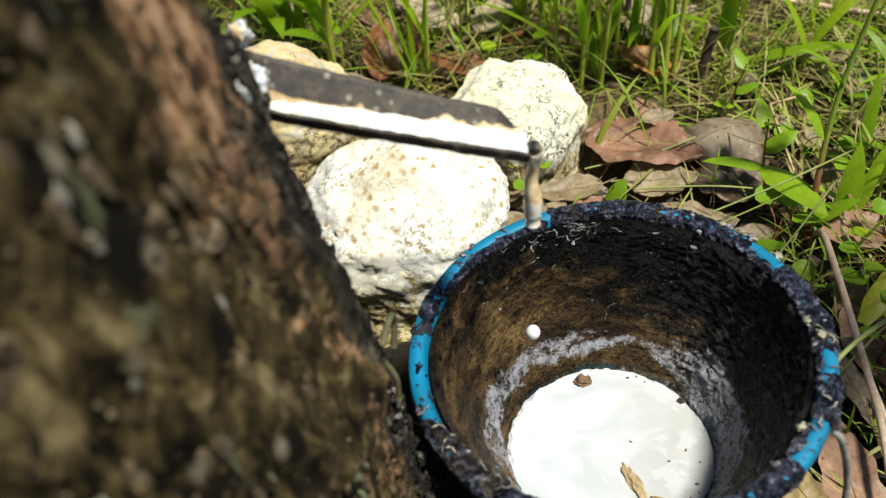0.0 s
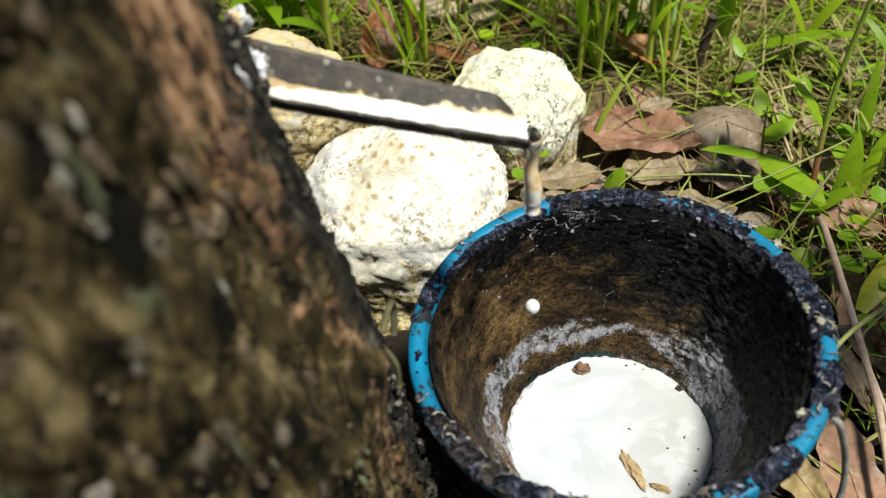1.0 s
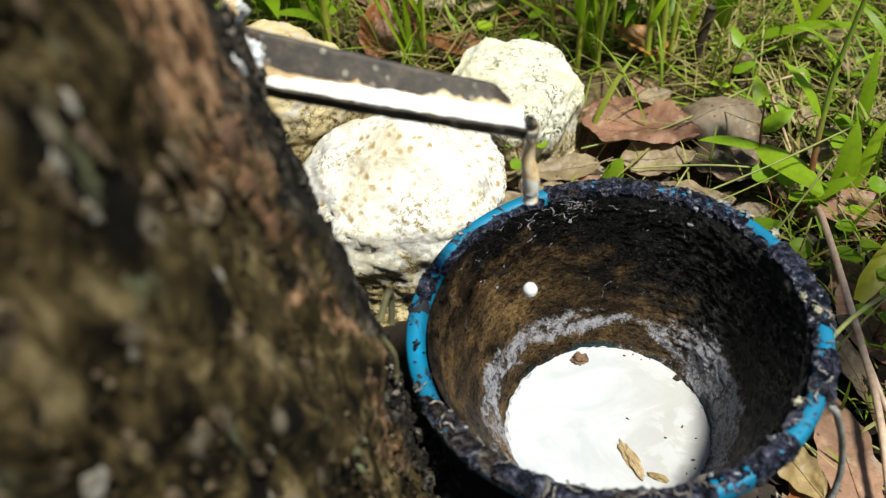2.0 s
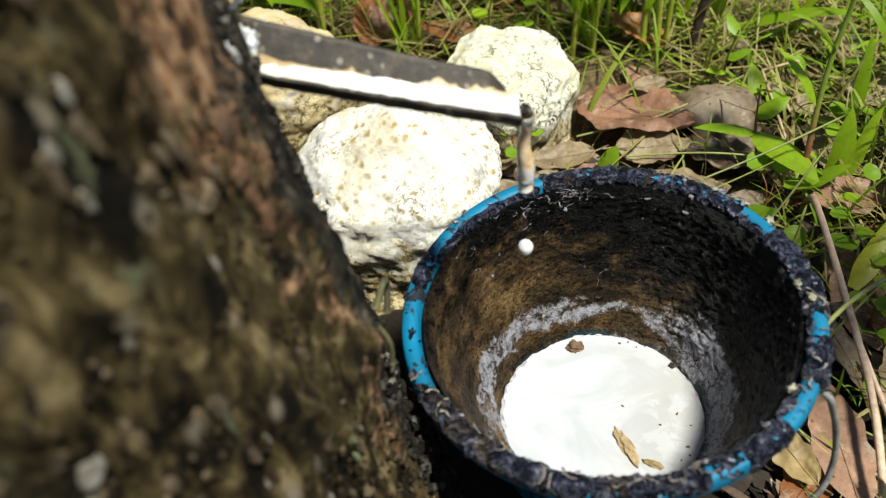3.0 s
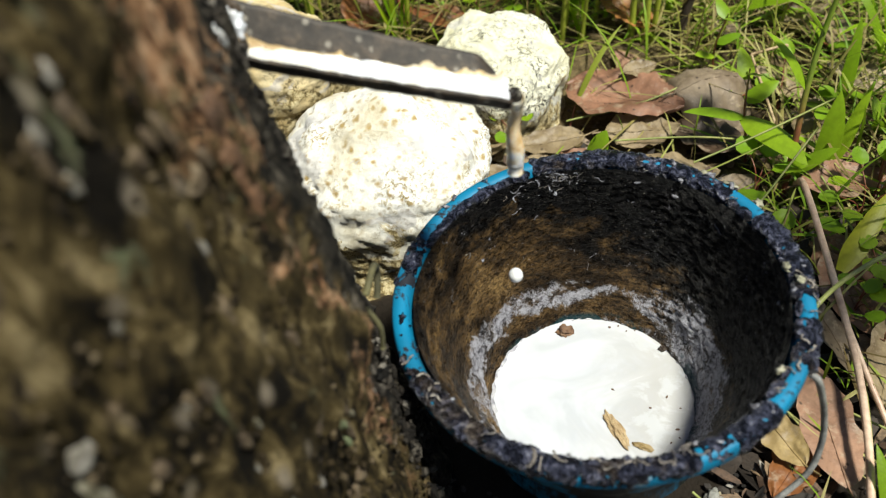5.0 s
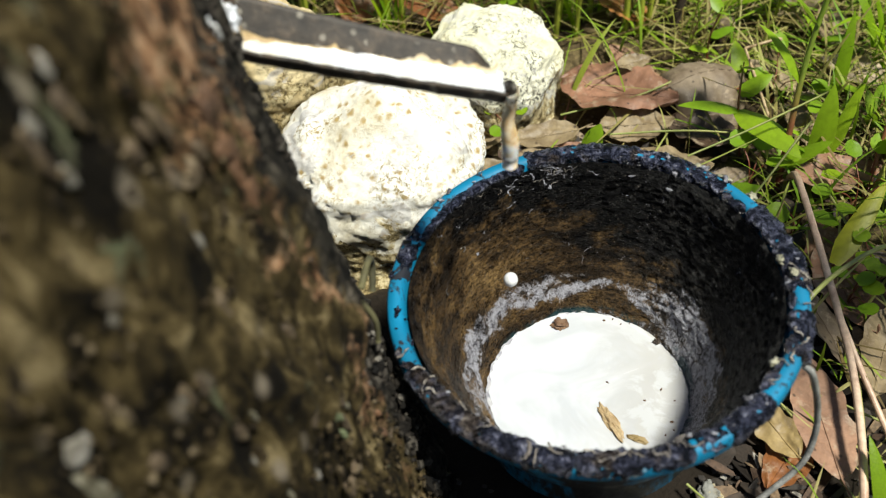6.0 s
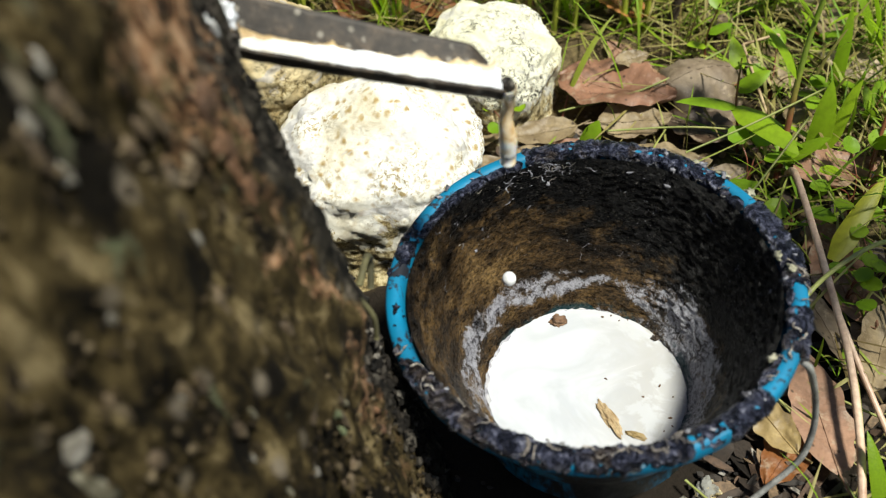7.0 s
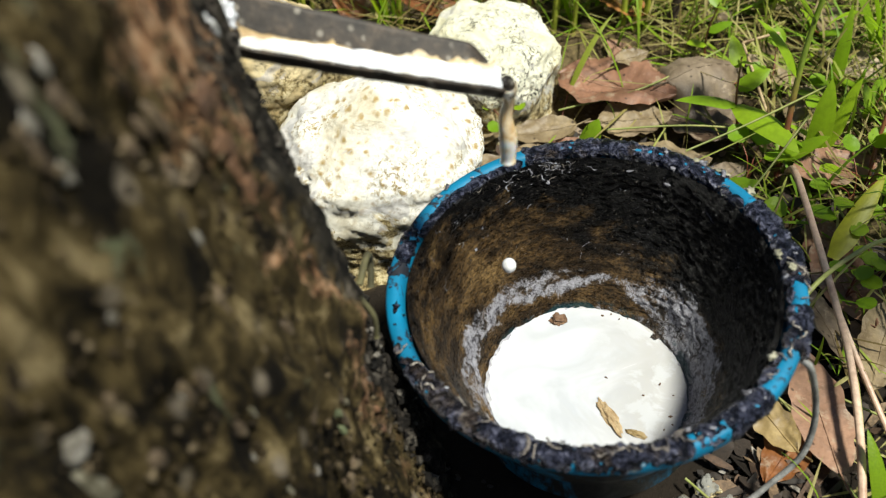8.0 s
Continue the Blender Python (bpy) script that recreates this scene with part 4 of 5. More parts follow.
        part("rim_flake", mesh_of("rim_flake", [c + spin @ Vector((v.x * sx, v.y * sy, v.z * 0.0010)) for v in vs], fs, pale), bowl, "pale flake stuck on the rim")
    beads = [(-148, 0.079, 0.0012), (-143, 0.0785, 0.0015), (-140, 0.077, 0.0012), (6, 0.0735, 0.0014), (8, 0.074, 0.0012), (58, 0.0795, 0.0012), (50, 0.0792, 0.0010), (-38, 0.0725, 0.0011)]
    beads += [(rng.choice((rng.uniform(166, 180), rng.uniform(-180, -142))), rng.uniform(0.0735, 0.0795), 0.0003 + 0.0009 * rng.random() ** 2) for _ in range(16)]
    beads += [(rng.uniform(-180, 180), rng.uniform(0.071, 0.080), rng.uniform(0.0003, 0.0008)) for _ in range(40)]
    for k, (a, r, s) in enumerate(beads):
        vs, fs = lump(s, 3, 1.3, a * 0.37, 2, (1.8 if k % 2 else 1.0, 1.0 if k % 2 else 2.2, 0.6))
        c = Vector((r * math.cos(radians(a)), r * math.sin(radians(a)), 0.1002 if r > 0.0745 else 0.098))
        part("latex_bead", mesh_of("latex_bead", [c + v for v in vs], fs, M_CRUST if -180 <= a < -135 or a > 165 else M_OLDLATEX), bowl)
    # wire handle hanging down outside
    pts = ((0.0760, -0.0265, 0.0945), (0.0800, -0.0270, 0.0900), (0.0870, -0.0225, 0.0640), (0.0895, -0.0240, 0.0460), (0.0870, -0.0290, 0.0310), (0.0770, -0.0360, 0.0190), (0.0620, -0.0470, 0.0110), (0.0420, -0.0560, 0.0060), (0.0250, -0.0540, 0.0030), (0.0100, -0.0500, 0.0020))
    v, f = tube(smooth_path(pts, 8), 0.0013, 10)
    part("handle", mesh_of("handle", v, f, M_WIRE), bowl, "dull grey wire handle")
    return bowl


def build_latex():
    """The pool of latex: a solid that fills the foot of the bowl."""
    n, verts = 160, []
    cx = 0.004
    rings = [(0.0, 0.0), (0.012, 0.0), (0.024, 0.0), (0.034, 0.0), (0.041, 0.0), (0.0456, 0.0), (0.0461, 0.0), (0.0463, -0.0008), (0.0462, -0.002), (0.0448, -0.005), (0.041, -0.0075), (0.0, -0.0085)]
    for r, h in rings:
        for k in range(n):
            a = 6.2831853 * k / n
            w = 1 + (0.016 * noise.noise((math.cos(a) * 3, math.sin(a) * 3, 1)) + 0.010 * noise.noise((math.cos(a) * 14, math.sin(a) * 14, 2))) * (r > 0.04)
            verts.append((cx + r * w * math.cos(a), r * w * math.sin(a), LEVEL + h))
    pool = thing("latex_pool", pose(0, 0, 0), "fresh white liquid latex pooled in the bowl", "latex", data=mesh_of("latex_pool", verts, grid_faces(len(rings), n, True), M_MILK))
    # scum drying where the latex meets the wall
    vs, m = [], 240
    for i in range(m):
        a = 6.2831853 * i / m
        deep = max(0.0003, 0.0011 + 0.0022 * noise.noise((math.cos(a) * 9, math.sin(a) * 9, 5)) + 0.0012 * noise.noise((math.cos(a) * 40, math.sin(a) * 40, 7)))
        for r, h in ((0.0464, 0.0002), (0.0462 - deep * 0.4, 0.00025), (0.0460 - deep, 0.00018), (0.0459 - deep, -0.0004)):
            vs.append((cx + r * math.cos(a), r * math.sin(a), LEVEL + h))
    scum_m = simple("drying_scum", [(0.38, (0.22, 0.22, 0.26)), (0.5, (0.40, 0.40, 0.44)), (0.62, (0.52, 0.52, 0.54))], 240, 0.5)
    faces = [(i * 4 + k, (i + 1) % m * 4 + k, (i + 1) % m * 4 + k + 1, i * 4 + k + 1) for i in range(m) for k in range(3)]
    part("scum_ring", mesh_of("scum_ring", vs, faces, scum_m), pool, "lilac-grey scum drying at the edge")
    # debris afloat
    def flat_chip(name, at, size, rz, material, label, seed, thick=0.0012):
        vs, fs = lump(1.0, seed, 0.6, seed * 1.7, 3)
        m = pose(at[0], at[1], LEVEL + thick * 0.35, 0, 0, rz)
        thing(name, m, label, "debris", data=mesh_of(name, [(v.x * size[0], v.y * size[1], v.z * thick) for v in vs], fs, material, False))
    flat_chip("bark_chip", (-0.0125, 0.0352), (0.0036, 0.0030), 20, M_CHIP, "brown bark chip afloat on the latex", 3, 0.0022)
    flat_chip("bark_crumb", (0.0330, 0.0318), (0.0016, 0.0014), 0, M_TWIG, "dark bark crumb afloat on the latex", 5, 0.0018)
    flat_chip("straw_chip", (0.0152, -0.0150), (0.0026, 0.0088), 34, M_STRAW, "split pale straw afloat on the latex", 8, 0.0016)
    flat_chip("bark_chip", (0.0265, -0.0210), (0.0042, 0.0015), -14, M_YELLOW_DRY, "small reddish chip afloat on the latex", 9, 0.0012)
    rng = random.Random(2)
    for x, y in ((0.041, -0.0100), (0.042, -0.0140), (0.042, 0.0010), (0.0385, -0.017), (0.036, 0.006), (0.008, 0.041), (0.012, 0.0425), (0.016, 0.040), (0.020, 0.041), (0.012, 0.006), (0.029, -0.001)):
        flat_chip("speck", (x, y), (rng.uniform(0.0003, 0.0009), rng.uniform(0.0002, 0.0005)), rng.uniform(0, 180), M_CHIP, "tiny dark speck afloat on the latex", rng.randint(0, 50), 0.0005)


# ---- stones ----
def build_stone(name, at, radii, rz, seed, material, label, rough=0.16, pits=0.0, tilt=(0, 0), skirt=0.0, boxy=0.88):
    bm = bmesh.new()
    bmesh.ops.create_icosphere(bm, subdivisions=6, radius=1.0)
    verts = []
    off = Vector((seed * 3.1, seed * 1.7, seed * 0.6))
    for v in bm.verts:
        d = v.co.normalized()
        # faceted boulder: a rounded box bent by noise
        e = Vector([math.copysign(abs(c) ** boxy, c) for c in d])
        k = 1 + rough * fbm(d + off, 1.1, 3) + 0.022 * fbm(d + off, 4.5, 3) + 0.018 * fbm(d + off, 16, 3)
        if pits:
            g = noise.voronoi((d + off) * 9.0)[0][0]
            w = noise.noise((d + off) * 3)
            if g < 0.30 and w > -0.15:
                k -= pits * (0.30 - g) / 0.30
            g = noise.voronoi((d + off) * 21.0)[0][0]
            if g < 0.26:
                k -= pits * 0.45 * (0.26 - g) / 0.26
        p = e * k
        if d.z < 0:
            # the lower flank falls straight instead of curling under
            wide = min(2.4, 1 / max(0.3, math.hypot(d.x, d.y))) ** skirt
            p = Vector((p.x * wide, p.y * wide, p.z))
        verts.append((p.x * radii[0], p.y * radii[1], p.z * radii[2]))
    faces = [tuple(v.index for v in f.verts) for f in bm.faces]
    bm.free()
    thing(name, pose(at[0], at[1], at[2], tilt[0], tilt[1], rz), label, "stone", "stones behind the bowl", data=mesh_of(name, verts, faces, material))


def build_pebbles():
    m = stone_material("grey_pebble", (0.12, 0.115, 0.09), (0.24, 0.24, 0.215), (0.38, 0.385, 0.36), (0.05, 0.045, 0.035))
    for k, (x, y, r, sq) in enumerate(((0.043, -0.047, 0.0085, (1.5, 0.9, 0.5)), (0.060, -0.030, 0.0045, (1.2, 1.0, 0.6)), (0.069, -0.036, 0.0032, (1.3, 1.0, 0.7)), (0.074, -0.052, 0.0050, (1.4, 0.8, 0.5)))):
        vs, fs = lump(r, 31 + k, 0.55, k * 2.1, 4, sq)
        thing("pebble", pose(x, y, r * sq[2] * 0.5, 0, 0, 25 + 40 * k), "pale grey pebble in dark soil beside the bowl", "pebble", "pebbles beside the bowl", data=mesh_of("pebble", vs, fs, m))


def build_stones():
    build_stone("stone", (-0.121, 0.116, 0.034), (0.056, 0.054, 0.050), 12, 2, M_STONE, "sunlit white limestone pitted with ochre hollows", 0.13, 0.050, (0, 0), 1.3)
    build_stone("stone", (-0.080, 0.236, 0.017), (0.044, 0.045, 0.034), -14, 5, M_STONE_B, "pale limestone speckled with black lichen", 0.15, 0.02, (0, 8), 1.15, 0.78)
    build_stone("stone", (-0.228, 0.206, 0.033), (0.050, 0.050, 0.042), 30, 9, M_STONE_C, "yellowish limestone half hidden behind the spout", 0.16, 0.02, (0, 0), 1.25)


# ---- leaves and plants ----
def dead_leaf(at, size, rz, material, label, seed, pitch=0, roll=0, curl=0.4, fold=0.15, cup=0.0, wave=0.08, name="dead_leaf"):
    rng = random.Random(seed)
    leaf = thing(name, pose(at[0], at[1], at[2], pitch, roll, rz), label, "leaf", "leaf litter")
    v, f = leaf_sheet(size[0], size[1], rng, curl, fold, wave, 1.0, 33, 15, cup, 0.16)
    v = [(x, y - size[0] / 2, z) for x, y, z in v]
    sheet = part("leaf_sheet", mesh_of("leaf_sheet", v, f, material), leaf)
    mid = [Vector(v[i * 15 + 7]) + Vector((0, 0, 0.0002)) for i in range(0, 33, 2)]
    tv, tf = tube([mid[0] + Vector((0.002, -size[0] * 0.18, 0.001))] + mid, [0.0006] + [0.0005 - 0.0004 * i / 16 for i in range(17)], 6)
    part("midrib", mesh_of("midrib", tv, tf, material), sheet)
    return leaf


def grass_plant(at, seed, blades, height, width, lean=(0, 0), spread=0.6, label="broad green grass tuft with long blades", material=None):
    rng = random.Random(seed)
    plant = thing("grass_tuft", pose(at[0], at[1], at[2] if len(at) > 2 else -0.004, lean[0], lean[1], 0), label, "grass", "grass tufts")
    for k in range(blades):
        v, f = blade_strip(height * rng.uniform(0.6, 1.1), width * rng.uniform(0.7, 1.2), rng.uniform(0.15, 1.5) * spread, rng, 12, 0.3, rng.uniform(-0.8, 0.8))
        part("blade", mesh_of("blade", v, f, material or M_GRASS), plant, m=pose(rng.uniform(-0.004, 0.004), rng.uniform(-0.004, 0.004), 0, 0, 0, rng.uniform(0, 360)))
    return plant


def leafy_plant(points, leaves, label, stem_r=0.0016, material=None, name="leafy_grass", stem_m=None):
    """A stem through points that bears long pointed leaves: (share of the stem, length, width, heading, pitch, bend)."""
    plant = thing(name, pose(*points[0]), label, "plant", "leafy plants")
    base = Vector(points[0])
    path = smooth_path([Vector(p) - base for p in points], 8)
    v, f = tube(path, [stem_r * (1 - 0.5 * i / len(path)) for i in range(len(path))], 9)
    part("stem", mesh_of("stem", v, f, stem_m or M_STEM), plant)
    rng = random.Random(len(points) * 7 + len(leaves))
    for share, length, width, heading, pitch, bend in leaves:
        v, f = blade_strip(length, width, bend, rng, 14, 0.28, rng.uniform(-0.3, 0.3))
        p = path[min(len(path) - 1, int(share * (len(path) - 1)))]
        part("leaf", mesh_of("leaf", v, f, material or M_GRASS), plant, m=Matrix.Translation(p) @ pose(0, 0, 0, 0, 0, heading) @ pose(0, 0, 0, -pitch, 0, 0))
    return plant


def round_herb(at, seed, n, size, height):
    rng = random.Random(seed)
    herb = thing("creeping_herb", pose(at[0], at[1], 0, 0, 0, rng.uniform(0, 360)), "small bright green herb with rounded leaves", "herb", "creeping herbs")
    for k in range(n):
        a, d = rng.uniform(0, 6.28), rng.uniform(0.2, 1.0) * size * 1.6
        h = 0.006 + 1.5 * height * rng.uniform(0.6, 1.2)
        top = Vector((d * math.cos(a), d * math.sin(a), h))
        v, f = tube(smooth_path([(0, 0, -0.003), (top.x * 0.3, top.y * 0.3, h * 0.7), top], 4), 0.0004, 5)
        stalk = part("stalk", mesh_of("stalk", v, f, M_STEM), herb)
        v, f = leaf_sheet(size * rng.uniform(0.8, 1.2), size * rng.uniform(0.75, 1.0), rng, 0.3, 0.12, 0.04, 0.7, 9, 7)
        part("leaf", mesh_of("leaf", v, f, M_HERB), stalk, m=Matrix.Translation(top) @ pose(0, 0, 0, rng.uniform(-15, 25), rng.uniform(-15, 15), math.degrees(a) - 90))


def rod(name, points, r, material, label, category, n=8):
    v, f = tube(smooth_path(points, n), r, 8)
    base = Vector(points[0])
    return thing(name, pose(*base), label, category, data=mesh_of(name, [Vector(p) - base for p in v], f, material))


def free_spot(x, y, gap=0.0):
    if math.hypot(x, y) < 0.092 + gap:
        return False
    if math.hypot(x - FOOT[0], y - FOOT[1]) < 0.13 + gap:
        return False
    for cx, cy, r in ((-0.122, 0.122, 0.058), (-0.08, 0.24, 0.052), (-0.237, 0.212, 0.055)):
        if math.hypot(x - cx, y - cy) < r + gap:
            return False
    return True


def build_litter():
    D = dead_leaf
    D((0.004, 0.232, 0.012), (0.078, 0.060), -107, M_DRY, "large reddish brown dead leaf, creased and curled", 1, 4, -6, 0.35, 0.2)
    D((0.012, 0.256, 0.018), (0.024, 0.014), -60, M_TAN, "small pale dead leaf on a larger brown one", 41, 0, 12, 0.4, 0.2)
    D((0.017, 0.203, 0.010), (0.046, 0.030), -78, M_TAN, "pale tan dead leaf lying behind the bowl", 2, 0, 6, 0.5, 0.1)
    D((0.061, 0.246, 0.024), (0.060, 0.066), -60, M_GREYLEAF, "grey-brown dead leaf curled into a shell", 3, -4, 4, -1.1, 0.0, -0.85, 0.04)
    D((0.058, 0.205, 0.006), (0.055, 0.036), -110, M_DARKLEAF, "dark brown dead leaf in the shade of a plant", 4, 0, -8, 0.4, 0.2)
    D((-0.002, 0.326, 0.014), (0.046, 0.026), 60, M_ORANGE, "bright orange fallen leaf among grass stems", 5, 10, 0, 0.4, 0.3)
    D((-0.195, 0.318, 0.016), (0.050, 0.030), 20, M_RUST, "rust-red dead leaf standing on edge", 6, 35, 20, 0.4, 0.3)
    D((-0.132, 0.312, 0.010), (0.065, 0.026), 80, M_RUST, "rust-brown dead leaf behind the stones", 7, 6, 0, 0.3, 0.3)
    D((0.107, 0.012, 0.011), (0.066, 0.027), 10, M_DRY, "large wet pinkish brown dead leaf with midrib", 8, 0, 4, 0.12, 0.12, 0.0, 0.03)
    D((0.086, 0.003, 0.010), (0.038, 0.016), 35, M_YELLOW_DRY, "yellow-tan dead leaf beside the bowl", 9, -4, -18, 0.3, 0.2)
    D((0.098, 0.034, 0.009), (0.034, 0.018), 10, M_ORANGE_DRY, "orange-brown dead leaf half under the bowl", 10, 0, 10, 0.3, 0.2)
    D((0.092, -0.012, 0.005), (0.036, 0.020), 150, M_RUST, "dark red dead leaf on the soil", 11, 0, 0, 0.3, 0.2)
    D((0.116, 0.062, 0.006), (0.055, 0.022), 20, M_GREYLEAF, "grey dead leaf strip beside the bowl", 12, 0, 25, 0.3, 0.3)
    D((0.140, 0.052, 0.008), (0.060, 0.026), 160, M_TAN, "light brown dead leaf under dry stalks", 13, 0, -10, 0.3, 0.2)
    D((0.128, 0.090, 0.006), (0.060, 0.030), 200, M_DRY, "reddish dead leaf in deep litter", 14, 0, 0, 0.4, 0.2)
    D((-0.078, 0.175, 0.004), (0.050, 0.020), 140, M_TAN, "tan dead leaf wedged between the stones", 15, 0, 20, 0.4, 0.2)
    D((-0.040, 0.190, 0.006), (0.048, 0.020), 110, M_TAN, "light tan dead leaf at the foot of a stone", 16, 0, -10, 0.4, 0.2)
    D((0.034, 0.172, 0.004), (0.060, 0.034), -80, M_TAN, "tan dead leaf close behind the bowl", 17, 0, 4, 0.25, 0.1)
    D((-0.010, 0.172, 0.003), (0.055, 0.032), 60, M_DRY, "reddish dead leaf close behind the bowl", 18, 0, -5, 0.25, 0.1)
    D((0.068, 0.160, 0.003), (0.050, 0.028), -40, M_GREYLEAF, "grey dead leaf close behind the bowl", 19, 0, 5, 0.3, 0.1)
    D((-0.048, 0.160, 0.003), (0.050, 0.026), -20, M_TAN, "tan dead leaf between bowl and stone", 20, 0, 5, 0.3, 0.1)
    for k, (x, y, size, turn, material, words) in enumerate(((-0.300, 0.374, 0.055, 30, M_PALELEAF, "pale tan"), (-0.268, 0.388, 0.050, -50, M_PALELEAF, "pale tan"), (-0.171, 0.374, 0.055, 70, M_PALELEAF, "pale tan"), (-0.190, 0.398, 0.050, 10, M_TAN, "tan"),
                                                               (-0.120, 0.380, 0.050, -20, M_PALELEAF, "pale tan"), (-0.007, 0.386, 0.055, 40, M_TAN, "tan"), (0.016, 0.402, 0.040, -70, M_PALELEAF, "pale tan"), (0.114, 0.345, 0.050, -80, M_TAN, "tan"),
                                                               (0.143, 0.322, 0.045, 20, M_TAN, "tan"), (0.098, 0.262, 0.040, 60, M_TAN, "tan"), (0.120, 0.225, 0.045, -10, M_TAN, "tan"), (0.150, 0.275, 0.045, 80, M_PALELEAF, "pale tan"))):
        D((x, y, 0.014 if x < 0 else 0.009), (size, size * 0.6), turn, material, words + " dead leaf showing between grass stems", 700 + k, 10, -6 + 3 * (k % 5), 0.35, 0.15)
    rng = random.Random(21)
    made = 0
    while made < 110:
        x, y = rng.uniform(-0.48, 0.36), rng.uniform(-0.06, 0.62)
        if not free_spot(x, y, 0.012) or (0.0 < x < 0.10 and 0.16 < y < 0.24) or (0.05 < x < 0.17 and y < 0.11):
            continue
        made += 1
        mat, word = rng.choice(((M_TAN, "tan"), (M_DRY, "reddish brown"), (M_GREYLEAF, "grey-brown"), (M_TAN, "tan"), (M_DRY, "reddish brown"), (M_RUST, "rusty")))
        s = rng.uniform(0.026, 0.06)
        D((x, y, rng.uniform(0.002, 0.012)), (s, s * rng.uniform(0.4, 0.6)), rng.uniform(0, 360), mat, word + " dead leaf in the litter", 100 + made, rng.uniform(-14, 14), rng.uniform(-20, 20), rng.uniform(0.2, 0.7), rng.uniform(0.05, 0.3))
    # crumbs of soil, shell and bark round the foot of the bowl
    verts, faces = [], []
    for _ in range(1500):
        x, y = rng.uniform(-0.14, 0.17), rng.uniform(-0.13, 0.26)
        if rng.random() < 0.4:
            x, y = rng.uniform(0.03, 0.11), rng.uniform(-0.07, 0.01)
        if math.hypot(x - 0.004, y) < 0.056:
            continue
        r = rng.uniform(0.0006, 0.0024)
        vs, fs = lump(r, rng.randint(0, 60), 0.6, rng.random() * 9, 1, (1, rng.uniform(0.5, 1), rng.uniform(0.4, 0.9)))
        n = len(verts)
        verts += [v + Vector((x, y, r * 0.3 - 0.002)) for v in vs]
        faces += [tuple(i + n for i in f) for f in fs]
    thing("soil_crumbs", pose(0, 0, 0), "dark crumbs of soil, bark and pale grit", "soil", kind="stuff", data=mesh_of("soil_crumbs", verts, faces, crumb_material(), False))


def build_chips():
    """Scraps of leaf and bark on the dark soil beside the bowl."""
    rng = random.Random(55)
    verts, faces = [], []
    for _ in range(520):
        x, y = rng.gauss(0.085, 0.035), rng.gauss(-0.03, 0.045)
        if rng.random() < 0.35:
            x, y = rng.uniform(-0.08, 0.16), rng.uniform(0.10, 0.20)
        if math.hypot(x - 0.004, y) < 0.062 or not -0.13 < y < 0.22:
            continue
        L, W = rng.uniform(0.002, 0.012), rng.uniform(0.0008, 0.004)
        m = pose(x, y, rng.uniform(-0.001, 0.005), rng.uniform(-35, 35), rng.uniform(-35, 35), rng.uniform(0, 360))
        n, ph = len(verts), rng.uniform(0, 50)
        k = 8
        ring = [(L * math.cos(6.2832 * i / k) * (1 + 0.5 * noise.noise((i * 0.9, ph, 0))), W * math.sin(6.2832 * i / k) * (1 + 0.5 * noise.noise((i * 0.9, ph, 5))), 0.0006 * noise.noise((i, ph, 9))) for i in range(k)]
        verts += [m @ Vector(p) for p in ring] + [m @ Vector((p[0], p[1], p[2] - 0.0004)) for p in ring]
        faces += [tuple(n + i for i in range(k)), tuple(n + 2 * k - 1 - i for i in range(k))] + [(n + i, n + k + i, n + k + (i + 1) % k, n + (i + 1) % k) for i in range(k)]
    m, nt, b, co = start_material("leaf_scraps", 0.75)
    c = ramp(nt, random_of(nt, True), [(0.0, (0.012, 0.009, 0.006)), (0.5, (0.035, 0.022, 0.013)), (0.78, (0.10, 0.055, 0.03)), (0.93, (0.22, 0.15, 0.085)), (0.985, (0.38, 0.35, 0.30))])
    g = noise_tex(nt, co, 500, 4, 0.7)
    nt.links.new(blend(nt, span(nt, g, 0.4, 0.6), blend(nt, 0.5, c, (0.01, 0.007, 0.004)), c), b.inputs["Base Color"])
    relief(nt, b, g, 0.5, 0.0006)
    thing("leaf_scraps", pose(0, 0, 0), "brown and tan scraps of leaf and bark", "litter", kind="stuff", data=mesh_of("leaf_scraps", verts, faces, m, False))


def crumb_material():
    m, nt, b, co = start_material("crumbs", 0.8)
    c = ramp(nt, random_of(nt, True), [(0.0, (0.015, 0.012, 0.01)), (0.6, (0.04, 0.03, 0.022)), (0.9, (0.09, 0.066, 0.046)), (0.97, (0.40, 0.38, 0.34))])
    n = noise_tex(nt, co, 500, 4, 0.7)
    nt.links.new(blend(nt, span(nt, n, 0.35, 0.65), blend(nt, 0.5, c, (0.01, 0.01, 0.01)), c), b.inputs["Base Color"])
    relief(nt, b, n, 0.6, 0.0008)
    return m


M_PALELEAF = dry("dry_leaf_pale", [(0.0, (0.44, 0.35, 0.22)), (1.0, (0.54, 0.45, 0.31))], 0.55, 0.2)
M_YELLOW_DRY = dry("dry_leaf_yellow", [(0.0, (0.42, 0.30, 0.12)), (1.0, (0.46, 0.34, 0.15))], 0.5, 0.2)
M_DARKLEAF = dry("dry_leaf_dark", [(0.0, (0.07, 0.045, 0.028)), (1.0, (0.09, 0.06, 0.035))], 0.5, 0.1)
M_ORANGE_DRY = dry("dry_leaf_copper", [(0.0, (0.42, 0.17, 0.06)), (1.0, (0.45, 0.20, 0.07))], 0.45, 0.2)


